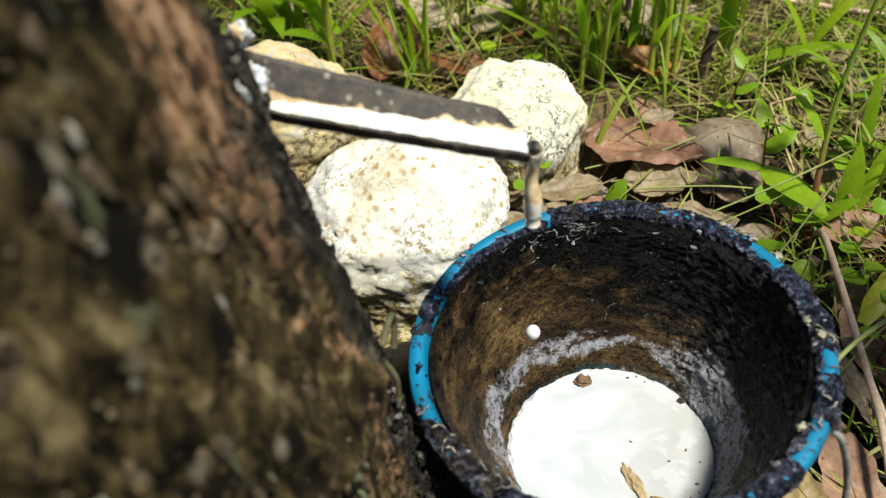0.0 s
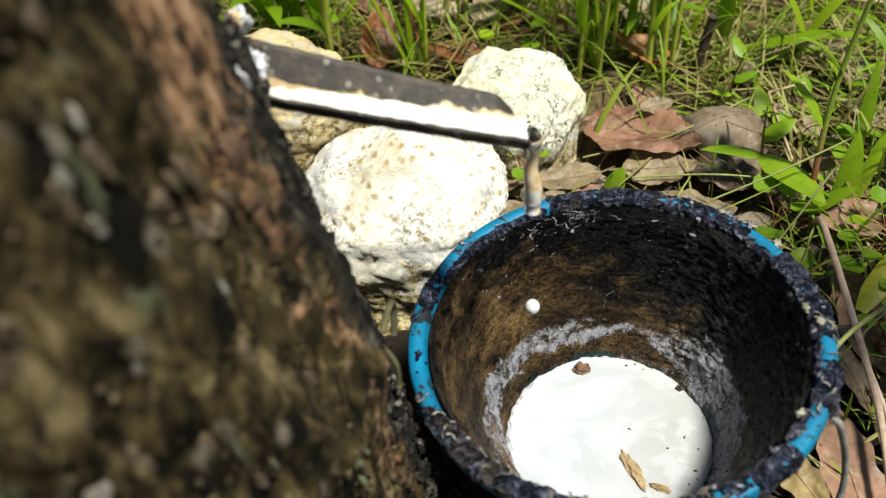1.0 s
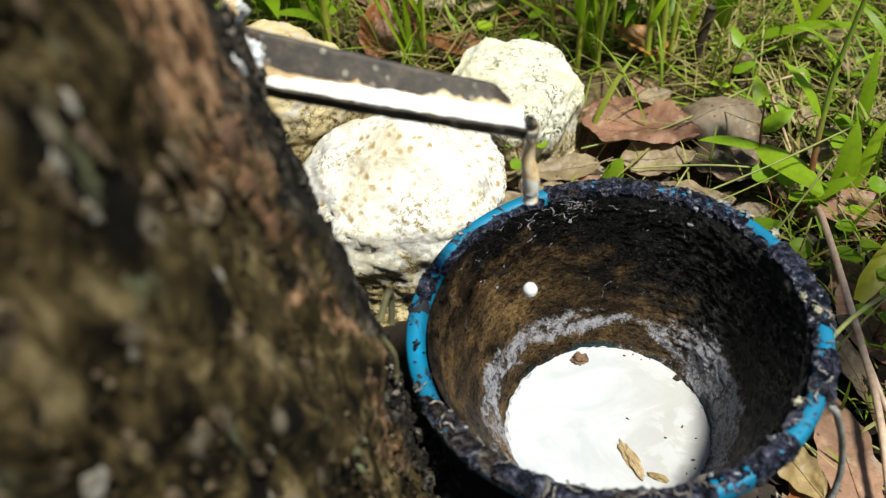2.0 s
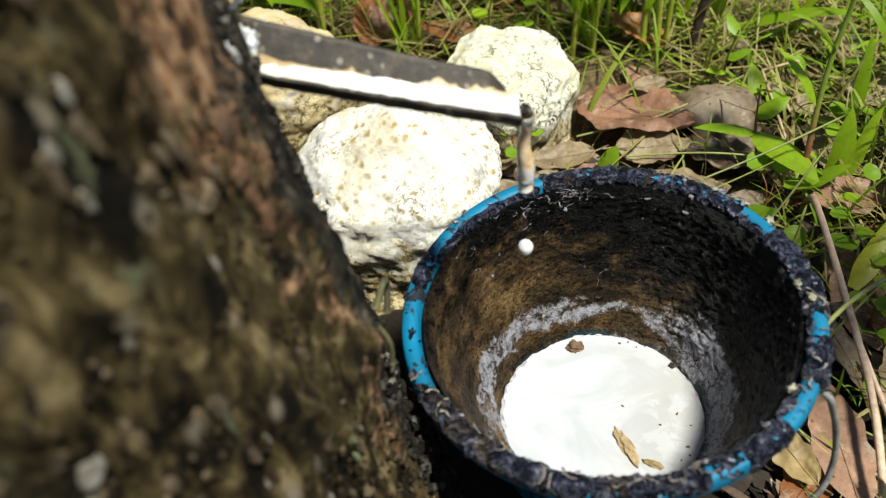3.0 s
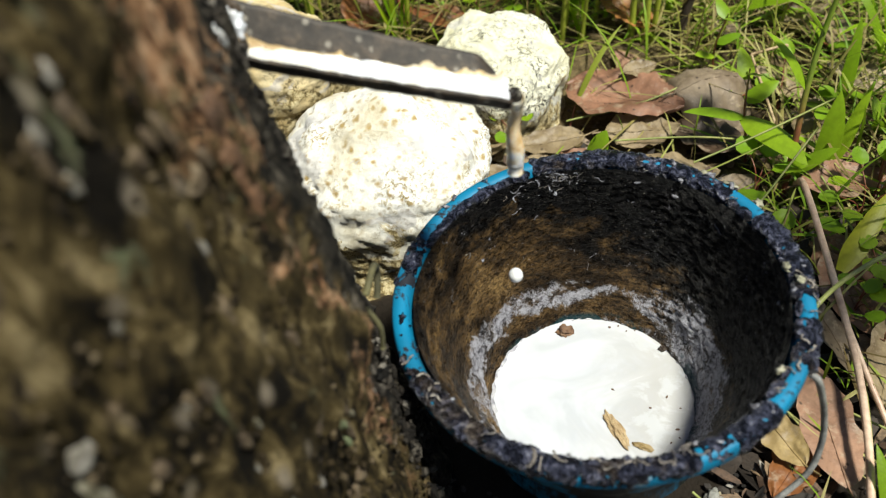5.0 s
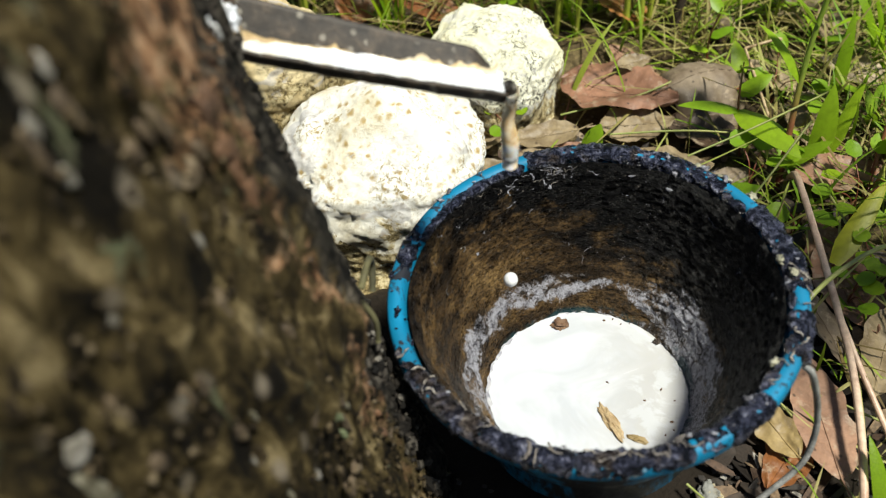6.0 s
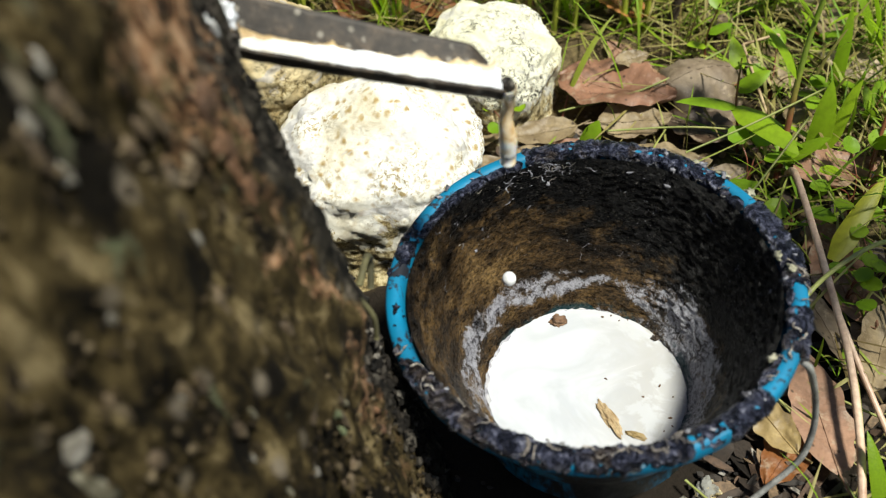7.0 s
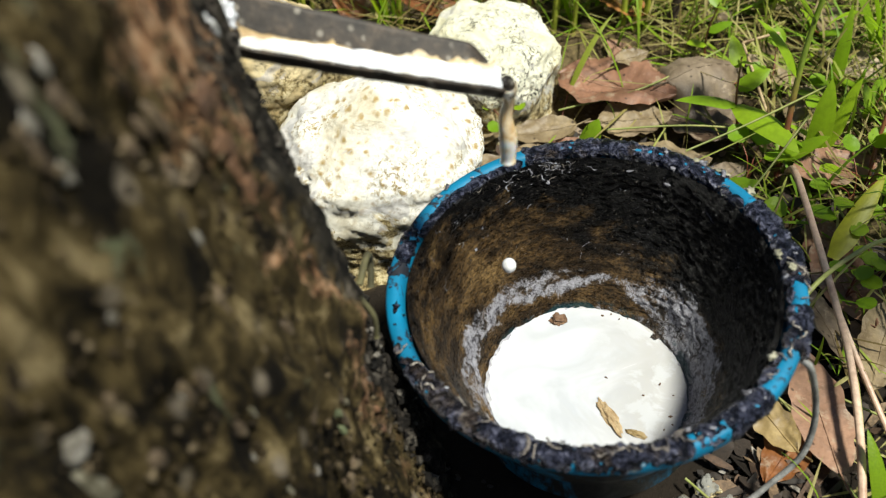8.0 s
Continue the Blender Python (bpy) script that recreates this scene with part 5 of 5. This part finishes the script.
def build_plants():
    rng = random.Random(33)
    # tall tufts behind the stones
    for k, (x, y, n, h, w) in enumerate(((-0.255, 0.345, 4, 0.13, 0.017), (-0.30, 0.36, 6, 0.13, 0.018), (-0.34, 0.40, 5, 0.14, 0.017), (-0.285, 0.335, 4, 0.10, 0.016),
                                         (-0.035, 0.330, 3, 0.08, 0.010), (-0.012, 0.345, 3, 0.09, 0.011), (0.008, 0.355, 3, 0.08, 0.011), (0.030, 0.350, 3, 0.08, 0.010), (-0.028, 0.310, 3, 0.08, 0.007), (0.070, 0.395, 3, 0.08, 0.009), (0.115, 0.395, 3, 0.08, 0.009),
                                         (-0.13, 0.40, 3, 0.11, 0.014), (-0.10, 0.39, 3, 0.10, 0.013), (-0.075, 0.385, 3, 0.10, 0.012), (-0.045, 0.365, 3, 0.09, 0.009), (-0.02, 0.40, 3, 0.09, 0.010),
                                         (-0.13, 0.46, 4, 0.12, 0.013), (-0.20, 0.46, 4, 0.12, 0.013), (-0.27, 0.47, 4, 0.13, 0.012), (-0.05, 0.47, 4, 0.12, 0.010), (0.03, 0.50, 3, 0.10, 0.008),
                                         (0.170, 0.285, 4, 0.11, 0.009), (0.190, 0.235, 3, 0.10, 0.009), (0.165, 0.335, 3, 0.10, 0.009), (0.20, 0.40, 4, 0.12, 0.010))):
        grass_plant((x, y), 40 + k, n, h, w * 0.65, (rng.uniform(-8, 8), rng.uniform(-8, 8)), 1.6)
    # narrow fan of upright blades between the stones
    fan = thing("grass_tuft", pose(-0.160, 0.300, -0.004), "narrow fan of upright yellow-green grass blades", "grass", "grass tufts")
    for k, (heading, tilt, h, w) in enumerate(((92, 24, 0.115, 0.0040), (80, 14, 0.125, 0.0044), (20, 3, 0.120, 0.0042), (-60, 6, 0.125, 0.0042), (-82, 12, 0.120, 0.0040), (-95, 21, 0.110, 0.0036), (70, 30, 0.080, 0.0034), (-10, 10, 0.09, 0.0030))):
        v, f = blade_strip(h, w, rng.uniform(0.05, 0.25), rng, 12, 0.3, rng.uniform(-0.2, 0.2))
        part("blade", mesh_of("blade", v, f, M_GRASS), fan, m=pose(rng.uniform(-0.005, 0.005), rng.uniform(-0.003, 0.003), 0, 0, 0, heading) @ pose(0, 0, 0, -tilt, 0, 0))
    made = 0
    while made < 26:
        x, y = rng.uniform(-0.46, 0.36), rng.uniform(0.31, 0.66)
        if not free_spot(x, y, 0.02) or (-0.03 < x < 0.20 and y < 0.50) or (-0.20 < x < -0.05 and y < 0.37):
            continue
        made += 1
        grass_plant((x, y), 300 + made, rng.randint(3, 5), rng.uniform(0.07, 0.13), rng.uniform(0.006, 0.010), (rng.uniform(-14, 14), rng.uniform(-14, 14)), 1.2)
    for k in range(8):
        grass_plant((rng.uniform(0.25, 0.38), rng.uniform(-0.10, 0.22)), 420 + k, rng.randint(4, 6), rng.uniform(0.09, 0.13), rng.uniform(0.006, 0.010), (rng.uniform(-8, 8), rng.uniform(-8, 4)), 0.7)
    for k, (x, y) in enumerate(((0.135, 0.305), (0.155, 0.225), (0.112, 0.345), (0.165, 0.165))):
        h = rng.uniform(0.015, 0.035)
        leafy_plant([(x, y, -0.003), (x + rng.uniform(-0.006, 0.006), y, h * 0.5), (x + rng.uniform(-0.012, 0.012), y + rng.uniform(-0.01, 0.01), h)],
                    [(0.3 + 0.7 * i / 5, rng.uniform(0.018, 0.036), rng.uniform(0.006, 0.010), rng.uniform(0, 360), rng.uniform(25, 75), rng.uniform(0.3, 0.9)) for i in range(rng.randint(3, 5))],
                    "small leafy green weed in the thatch", 0.0009, rng.choice((M_HERB, M_GRASS)), "weed")
    # leafy plant beside the bowl, with its reddish stem
    leafy_plant([(0.080, 0.192, -0.003), (0.076, 0.200, 0.018), (0.073, 0.204, 0.032), (0.072, 0.212, 0.055)],
                [(0.62, 0.038, 0.011, 105, 66, 0.5), (0.62, 0.054, 0.018, -144, 70, 0.5), (0.75, 0.022, 0.012, -60, 60, 0.4), (0.95, 0.020, 0.011, 20, 45, 0.5), (0.97, 0.020, 0.010, 190, 50, 0.5), (0.3, 0.034, 0.014, -120, 78, 0.3)],
                "leafy green grass with lance-shaped leaves on a red stem", 0.0010, M_HERB)
    leafy_plant([(0.100, 0.171, -0.003), (0.0995, 0.178, 0.03), (0.100, 0.190, 0.06), (0.102, 0.199, 0.09), (0.107, 0.205, 0.13), (0.113, 0.21, 0.17)],
                [(0.1, 0.030, 0.012, -90, 40, 0.4), (0.40, 0.040, 0.008, 60, 30, 0.7), (0.62, 0.045, 0.009, 120, 30, 0.8), (0.85, 0.06, 0.010, 100, 40, 0.9)],
                "tall green grass with thick reddish stem base", 0.0020, M_HERB)
    for x, y, h, w, head, pitch in ((0.121, 0.186, 0.050, 0.014, 4, 6), (0.129, 0.196, 0.048, 0.008, -30, 22), (0.136, 0.245, 0.060, 0.009, 6, 5)):
        leafy_plant([(x, y, -0.003), (x, y, 0.006)], [(1.0, h, w, head, pitch, 0.35), (1.0, h * 0.7, w * 0.8, head + 120, pitch + 25, 0.6)], "broad upright light green grass leaf", 0.0012, M_HERB, "young_grass", M_GREENSTEM)
    for x, y, r in ((-0.234, 0.312, 0.0036), (-0.155, 0.302, 0.0018), (-0.062, 0.318, 0.0016), (-0.044, 0.308, 0.0022), (-0.030, 0.306, 0.0016), (0.004, 0.314, 0.0026), (0.014, 0.314, 0.0028), (0.019, 0.316, 0.0022), (-0.022, 0.335, 0.0018), (-0.036, 0.345, 0.0015), (-0.008, 0.350, 0.0015)):
        dx, dy = rng.uniform(-0.006, 0.010), rng.uniform(-0.002, 0.006)
        leafy_plant([(x, y, -0.003), (x + dx * 0.3, y + dy * 0.3, 0.04), (x + dx * 0.7, y + dy * 0.7, 0.09), (x + dx, y + dy, 0.14)],
                    [(0.30 + 0.65 * i / 3, rng.uniform(0.045, 0.08), rng.uniform(0.004, 0.008), rng.uniform(0, 360), rng.uniform(12, 50), rng.uniform(0.4, 1.1)) for i in range(4)],
                    "tall grass with upright yellow-green stem", r, M_GRASS, "tall_grass", M_GREENSTEM)
    # broad blades that lean over the thatch and the stones
    for at, leaves in (((-0.085, 0.385), [(1.0, 0.105, 0.013, 126, 34, 1.5), (0.9, 0.080, 0.011, 150, 30, 1.3), (0.8, 0.07, 0.010, -160, 30, 1.0)]),
                       ((-0.228, 0.318), [(1.0, 0.060, 0.014, 75, 40, 1.2), (0.7, 0.050, 0.013, 110, 45, 1.0), (1.0, 0.06, 0.010, -70, 35, 0.9)]),
                       ((-0.292, 0.345), [(1.0, 0.075, 0.015, -110, 40, 1.2), (0.8, 0.065, 0.014, -150, 45, 1.1), (0.9, 0.06, 0.013, 170, 40, 1.1)]),
                       ((-0.060, 0.360), [(1.0, 0.070, 0.009, 100, 40, 1.1), (0.9, 0.065, 0.009, -100, 35, 1.0)]),
                       ((-0.005, 0.350), [(1.0, 0.060, 0.009, 170, 45, 1.1), (0.9, 0.055, 0.009, -120, 45, 1.0)]),
                       ((0.104, 0.330), [(1.0, 0.055, 0.008, 60, 20, 0.7), (1.0, 0.06, 0.008, -60, 30, 0.9)])):
        leafy_plant([(at[0], at[1], -0.003), (at[0] + 0.001, at[1], 0.014), (at[0] + 0.002, at[1] + 0.002, 0.028)], leaves, "arching broad grass blades over the litter", 0.0016, M_GRASS, "broad_grass", M_GREENSTEM)
    leafy_plant([(0.052, 0.345, -0.003), (0.053, 0.345, 0.012)], [(1.0, 0.070, 0.012, 170, 8, 0.25)], "broad upright green grass blade in the thatch", 0.0012, M_GRASS, "young_grass", M_GREENSTEM)
    leafy_plant([(0.062, 0.335, -0.003), (0.064, 0.335, 0.014)], [(1.0, 0.085, 0.013, -100, 62, 0.7)], "arching green grass blade over the thatch", 0.0010, M_GRASS, "young_grass", M_GREENSTEM)
    leafy_plant([(0.129, -0.043, -0.003), (0.129, -0.040, 0.01)], [(1.0, 0.045, 0.012, -28, 55, 0.4), (1.0, 0.04, 0.008, 20, 40, 0.5)], "bright green grass blade beside the bowl", 0.001, M_GRASS, "young_grass", M_GREENSTEM)
    leafy_plant([(0.150, 0.175, 0), (0.152, 0.19, 0.03), (0.158, 0.21, 0.07), (0.165, 0.225, 0.11)],
                [(0.3, 0.06, 0.013, 200, 40, 0.6), (0.6, 0.06, 0.012, 330, 40, 0.6), (0.85, 0.06, 0.011, 90, 30, 0.6)], "slender dark-stemmed grass plant", 0.0014)
    leafy_plant([(0.060, 0.275, 0), (0.058, 0.276, 0.025), (0.062, 0.275, 0.05)],
                [(0.4, 0.015, 0.009, 120, 60, 0.5), (0.6, 0.016, 0.009, 280, 60, 0.5), (0.95, 0.016, 0.009, 30, 50, 0.5), (0.97, 0.014, 0.008, 190, 50, 0.5)], "small leafy seedling with pale green leaves", 0.0008, M_HERB, "seedling")
    # single notable leaves
    leafy_plant([(-0.013, 0.176, 0), (-0.012, 0.177, 0.006)], [(1.0, 0.021, 0.014, -40, 30, 0.4)], "small green leaf poking up behind the bowl", 0.0006, M_HERB, "seedling")
    leafy_plant([(0.119, 0.096, -0.003), (0.120, 0.099, 0.016)], [(1.0, 0.055, 0.012, -30, 66, 0.3)], "yellowing broad leaf on a short stem", 0.001, M_YELLOW, "yellowed_grass")
    leafy_plant([(-0.028, 0.215, 0), (-0.026, 0.225, 0.01)], [(1.0, 0.058, 0.0042, -35, 35, 0.7)], "thin grey-green grass blade beside a stone", 0.0006, M_FINE, "grass_seedling")
    for k, (x, y, n, s, h) in enumerate(((0.083, 0.165, 4, 0.016, 0.012), (0.104, 0.128, 2, 0.014, 0.010), (0.138, 0.150, 4, 0.012, 0.016), (0.146, 0.165, 3, 0.013, 0.016), (0.140, 0.095, 6, 0.010, 0.014), (0.128, 0.085, 3, 0.010, 0.010), (0.150, 0.080, 4, 0.010, 0.012),
                                          (-0.060, 0.185, 3, 0.010, 0.010), (0.10, 0.25, 3, 0.014, 0.012), (0.13, 0.23, 4, 0.012, 0.012), (0.16, 0.14, 5, 0.012, 0.014), (-0.10, 0.315, 3, 0.014, 0.012))):
        round_herb((x, y), 70 + k, n, s, h)
    # stalks and twigs
    rod("dry_stalk", [(0.1045, 0.170, 0.008), (0.1015, 0.148, 0.030), (0.1025, 0.124, 0.037), (0.108, 0.093, 0.034), (0.114, 0.058, 0.030), (0.118, 0.029, 0.027), (0.119, -0.004, 0.024), (0.118, -0.033, 0.020), (0.116, -0.07, 0.012)], 0.0018, M_STALK, "long pinkish dry stalk lying across the litter", "stalk")
    rod("dry_stalk", [(0.1155, 0.052, 0.029), (0.124, 0.028, 0.022), (0.137, -0.005, 0.012)], 0.0014, M_STALK, "short forked dry stalk beside a longer one", "stalk")
    rod("twig", [(0.036, 0.318, -0.004), (0.039, 0.320, 0.02), (0.043, 0.322, 0.046)], 0.0034, M_TWIG, "dark broken twig standing in the grass", "twig")
    rod("twig", [(-0.02, 0.39, -0.003), (-0.016, 0.392, 0.04), (-0.01, 0.394, 0.08)], 0.0022, M_TWIG, "thin dark stem standing in the grass", "twig")
    rod("twig", [(0.030, 0.424, 0.022), (0.10, 0.408, 0.022), (0.18, 0.392, 0.02)], 0.0022, M_STALK, "pale pinkish stem lying over the thatch", "twig")
    rod("twig", [(-0.20, 0.40, 0.05), (-0.18, 0.35, 0.03), (-0.155, 0.30, 0.012)], 0.0016, M_STEM, "thin reddish stem leaning behind the stones", "twig")
    rod("bent_straw", [(0.079, 0.262, 0.03), (0.098, 0.268, 0.034), (0.100, 0.268, 0.033)], 0.0009, M_STRAW, "bent pale straw over the litter", "straw")
    rod("bent_straw", [(0.079, 0.262, 0.03), (0.090, 0.225, 0.02), (0.105, 0.18, 0.004)], 0.0009, M_STRAW, "bent pale straw leaning on a plant", "straw")
    for k, pts in enumerate((((0.045, 0.156, 0.03), (0.078, 0.172, 0.04), (0.115, 0.188, 0.056)), ((0.077, 0.119, 0.04), (0.086, 0.13, 0.05), (0.101, 0.150, 0.066)), ((0.090, 0.030, 0.045), (0.093, 0.038, 0.058), (0.108, 0.056, 0.060), (0.128, 0.074, 0.058), (0.15, 0.085, 0.05)),
                             ((0.10, 0.03, 0.008), (0.12, 0.018, 0.01), (0.16, 0.0, 0.012)), ((0.085, 0.02, 0.012), (0.10, 0.0, 0.012), (0.125, -0.04, 0.01)), ((0.115, 0.165, 0.02), (0.13, 0.12, 0.018), (0.15, 0.05, 0.012)),
                             ((0.0, 0.19, 0.012), (0.05, 0.195, 0.016), (0.10, 0.19, 0.02)), ((-0.03, 0.205, 0.012), (0.02, 0.225, 0.018), (0.07, 0.27, 0.02)), ((0.05, -0.03, 0.006), (0.07, -0.05, 0.01), (0.085, -0.075, 0.01)))):
        rod("long_straw", pts, 0.0011 if k == 2 else 0.0006, M_FINESTEM, "thin yellow-green grass straw over the litter", "straw")


M_FINESTEM = simple("fine_stem", [(0.35, (0.20, 0.26, 0.05)), (0.65, (0.36, 0.36, 0.12))], 30, 0.5)


def build_unseen_sapling():
    """Young broad-leaved sapling, added out of view to shade ground next to the bowl."""
    rng = random.Random(17)
    tree = thing("unseen_sapling", pose(0.350, 0.045, -0.004), "young broad-leaved sapling added out of view to shade the grass", "tree")
    trunk = smooth_path([(0, 0, 0), (-0.01, 0.01, 0.18), (-0.03, 0.025, 0.36), (-0.05, 0.04, 0.56)], 8)
    v, f = tube(trunk, [0.006 - 0.004 * i / len(trunk) for i in range(len(trunk))], 10)
    part("stem", mesh_of("stem", v, f, M_TWIG), tree)
    for k in range(5):
        base = trunk[12 + 2 * k]
        a, out = rng.uniform(0, 6.28), rng.uniform(0.07, 0.13)
        end = base + Vector((out * math.cos(a), out * math.sin(a), rng.uniform(0.0, 0.06)))
        path = smooth_path([base, base.lerp(end, 0.5) + Vector((0, 0, 0.015)), end], 5)
        v, f = tube(path, [0.0022 - 0.0014 * i / len(path) for i in range(len(path))], 7)
        twig = part("branch", mesh_of("branch", v, f, M_TWIG), tree)
        for j in range(5):
            p = path[min(len(path) - 1, 2 + 2 * j)]
            lv, lf = leaf_sheet(rng.uniform(0.045, 0.08), rng.uniform(0.025, 0.038), rng, 0.5, 0.2, 0.04, 1.0, 11, 7)
            part("leaf", mesh_of("leaf", lv, lf, M_HERB), twig, m=Matrix.Translation(p) @ pose(0, 0, 0, rng.uniform(-30, 20), rng.uniform(-25, 25), rng.uniform(0, 360)))


def build_thatch():
    """Thin green and dry grass that nobody could count."""
    rng = random.Random(77)

    def mat(name, label, count, share_lying, widths, lengths, material, wanted, lift=0.012):
        verts, faces, made = [], [], 0
        while made < count:
            x, y = rng.uniform(-0.50, 0.42), rng.uniform(-0.05, 0.70)
            if abs((x + 0.04) / 0.46) ** 4 + abs((y - 0.32) / 0.38) ** 4 > 1 + 0.9 * noise.noise((x * 9, y * 9, 3)):
                continue
            if not free_spot(x, y, 0.012) or rng.random() > wanted(x, y):
                continue
            made += 1
            lying = rng.random() < share_lying
            L = rng.uniform(*lengths) * (0.55 if x < 0.15 and y < 0.22 else 1.0)
            v, f = blade_strip(L, rng.uniform(*widths), rng.uniform(-0.2, 0.5) if lying else rng.uniform(0.2, 1.4), rng, 6, 0.3, 0.0)
            m = pose(x, y, lift * rng.random() ** 1.5, 0, 0, rng.uniform(0, 360)) @ pose(0, 0, 0, -(rng.uniform(70, 90) if lying else rng.uniform(0, 45)), 0, 0)
            n = len(verts)
            verts += [m @ Vector(p) for p in v]
            faces += [tuple(i + n for i in q) for q in f]
        thing(name, pose(0, 0, 0), label, "grass", kind="stuff", data=mesh_of(name, verts, faces, material))

    def over_leaves(x, y):
        return -0.03 < x < 0.09 and 0.15 < y < 0.275

    def straw(x, y):
        if over_leaves(x, y):
            return 0.18
        if y < 0.19:
            return 0.30 if x > 0.09 else 0.12
        return 0.95 if x > 0.02 else 0.5

    def green(x, y):
        if over_leaves(x, y):
            return 0.05
        if y < 0.12:
            return 0.12
        return 0.75 if x > 0.0 else (0.5 if y > 0.29 else 0.05)

    mat("straw_thatch", "tangle of fallen straw-coloured grass", 3600, 0.93, (0.0007, 0.0020), (0.03, 0.10), M_DRYGRASS, straw, 0.018)
    mat("grass_thatch", "tangle of thin green and straw-coloured grass", 4400, 0.55, (0.0008, 0.0024), (0.03, 0.09), M_FINE, green)


def build_cover():
    """Low grass that goes on round the place."""
    rng = random.Random(91)
    verts, faces = [], []
    made = 0
    while made < 5200:
        a, d = rng.uniform(0, 6.2831853), 0.45 + 2.6 * rng.random() ** 1.3
        x, y = d * math.cos(a), 0.1 + d * math.sin(a)
        if abs((x + 0.04) / 0.44) ** 4 + abs((y - 0.25) / 0.42) ** 4 < 1 or not free_spot(x, y, 0.05):
            continue
        made += 1
        v, f = blade_strip(rng.uniform(0.05, 0.16), rng.uniform(0.003, 0.009), rng.uniform(0.2, 1.4), rng, 6, 0.3, rng.uniform(-0.6, 0.6))
        m = pose(x, y, -0.004, 0, 0, rng.uniform(0, 360)) @ pose(0, 0, 0, -rng.uniform(0, 40), 0, 0)
        n = len(verts)
        verts += [m @ Vector(p) for p in v]
        faces += [tuple(i + n for i in q) for q in f]
    thing("grass_cover", pose(0, 0, 0), "low green grass going on round the tree", "grass", kind="stuff", data=mesh_of("grass_cover", verts, faces, M_FINE))


# ---- falling drops ----
FALLS = [
    [(0.0, 0.0877), (0.1, 0.018)],
    [(0.3, 0.1490), (0.4, 0.1340), (0.5, 0.1075), (0.6, 0.018)],
    [(0.8, 0.1490), (0.9, 0.1420), (1.0, 0.0960), (1.1, 0.018)],
    [(1.3, 0.1490), (1.4, 0.1412), (1.5, 0.1200), (1.6, 0.018)],
    [(1.8, 0.1490), (1.9, 0.1415), (2.0, 0.1000), (2.1, 0.018)],
    [(2.3, 0.1490), (2.4, 0.1405), (2.5, 0.1120), (2.6, 0.018)],
    [(2.85, 0.1490), (3.0, 0.1180), (3.1, 0.0760), (3.2, 0.018)],
    [(3.3, 0.1490), (3.4, 0.1412), (3.5, 0.1243), (3.6, 0.018)],
    [(3.8, 0.1490), (3.9, 0.1430), (4.0, 0.0990), (4.1, 0.0466), (4.167, 0.018)],
    [(4.3, 0.1490), (4.4, 0.1368), (4.5, 0.1102), (4.6, 0.018)],
    [(4.8, 0.1490), (4.9, 0.1415), (5.0, 0.0920), (5.1, 0.018)],
    [(5.3, 0.1490), (5.4, 0.1390), (5.5, 0.1100), (5.6, 0.018)],
    [(5.8, 0.1490), (5.9, 0.1412), (6.0, 0.0850), (6.1, 0.018)],
    [(6.3, 0.1490), (6.4, 0.1337), (6.5, 0.1057), (6.6, 0.018)],
    [(6.8, 0.1490), (6.9, 0.1410), (7.0, 0.0834), (7.1, 0.018)],
    [(7.3, 0.1490), (7.4, 0.1356), (7.5, 0.1056), (7.6, 0.018)],
    [(7.8, 0.1490), (7.9, 0.1424), (8.0, 0.0912)],
]


def build_drops():
    verts, n, rows = [], 20, 14
    for i in range(rows):
        t = math.pi * i / (rows - 1)
        r, z = 0.0030 * math.sin(t), 0.0034 * math.cos(t)
        if z > 0:
            r *= 1 - 0.12 * (z / 0.0034) ** 2
        verts += [(r * math.cos(6.2831853 * k / n), r * math.sin(6.2831853 * k / n), z) for k in range(n)]
    data = mesh_of("latex_drop", verts, grid_faces(rows, n, True), M_DROP)
    drops = []
    for fall in FALLS:
        drops.append(thing("latex_drop", pose(DRIP[0], DRIP[1], fall[0][1]), "white drop of latex falling from the spout", "drop", "falling drops", data=data))
    return drops


def motions():
    for drop, fall in zip(DROPS, FALLS):
        rows = []
        if fall[0][0] > 0:
            rows.append((0.0, 0.1535))
            rows.append((max(0.03, fall[0][0] - 0.1), 0.1535))
        rows += fall
        if fall[-1][0] < 7.95:
            rows += [(fall[-1][0] + 0.1, 0.0172), (8.0, 0.0172)]
        walk(drop, [(t, pose(DRIP[0], DRIP[1], z)) for t, z in rows])


build_ground()
build_tree()
build_spout()
build_bowl()
build_latex()
build_stones()
build_pebbles()
build_litter()
build_chips()
build_plants()
build_unseen_sapling()
build_thatch()
build_cover()
DROPS = build_drops()
motions()
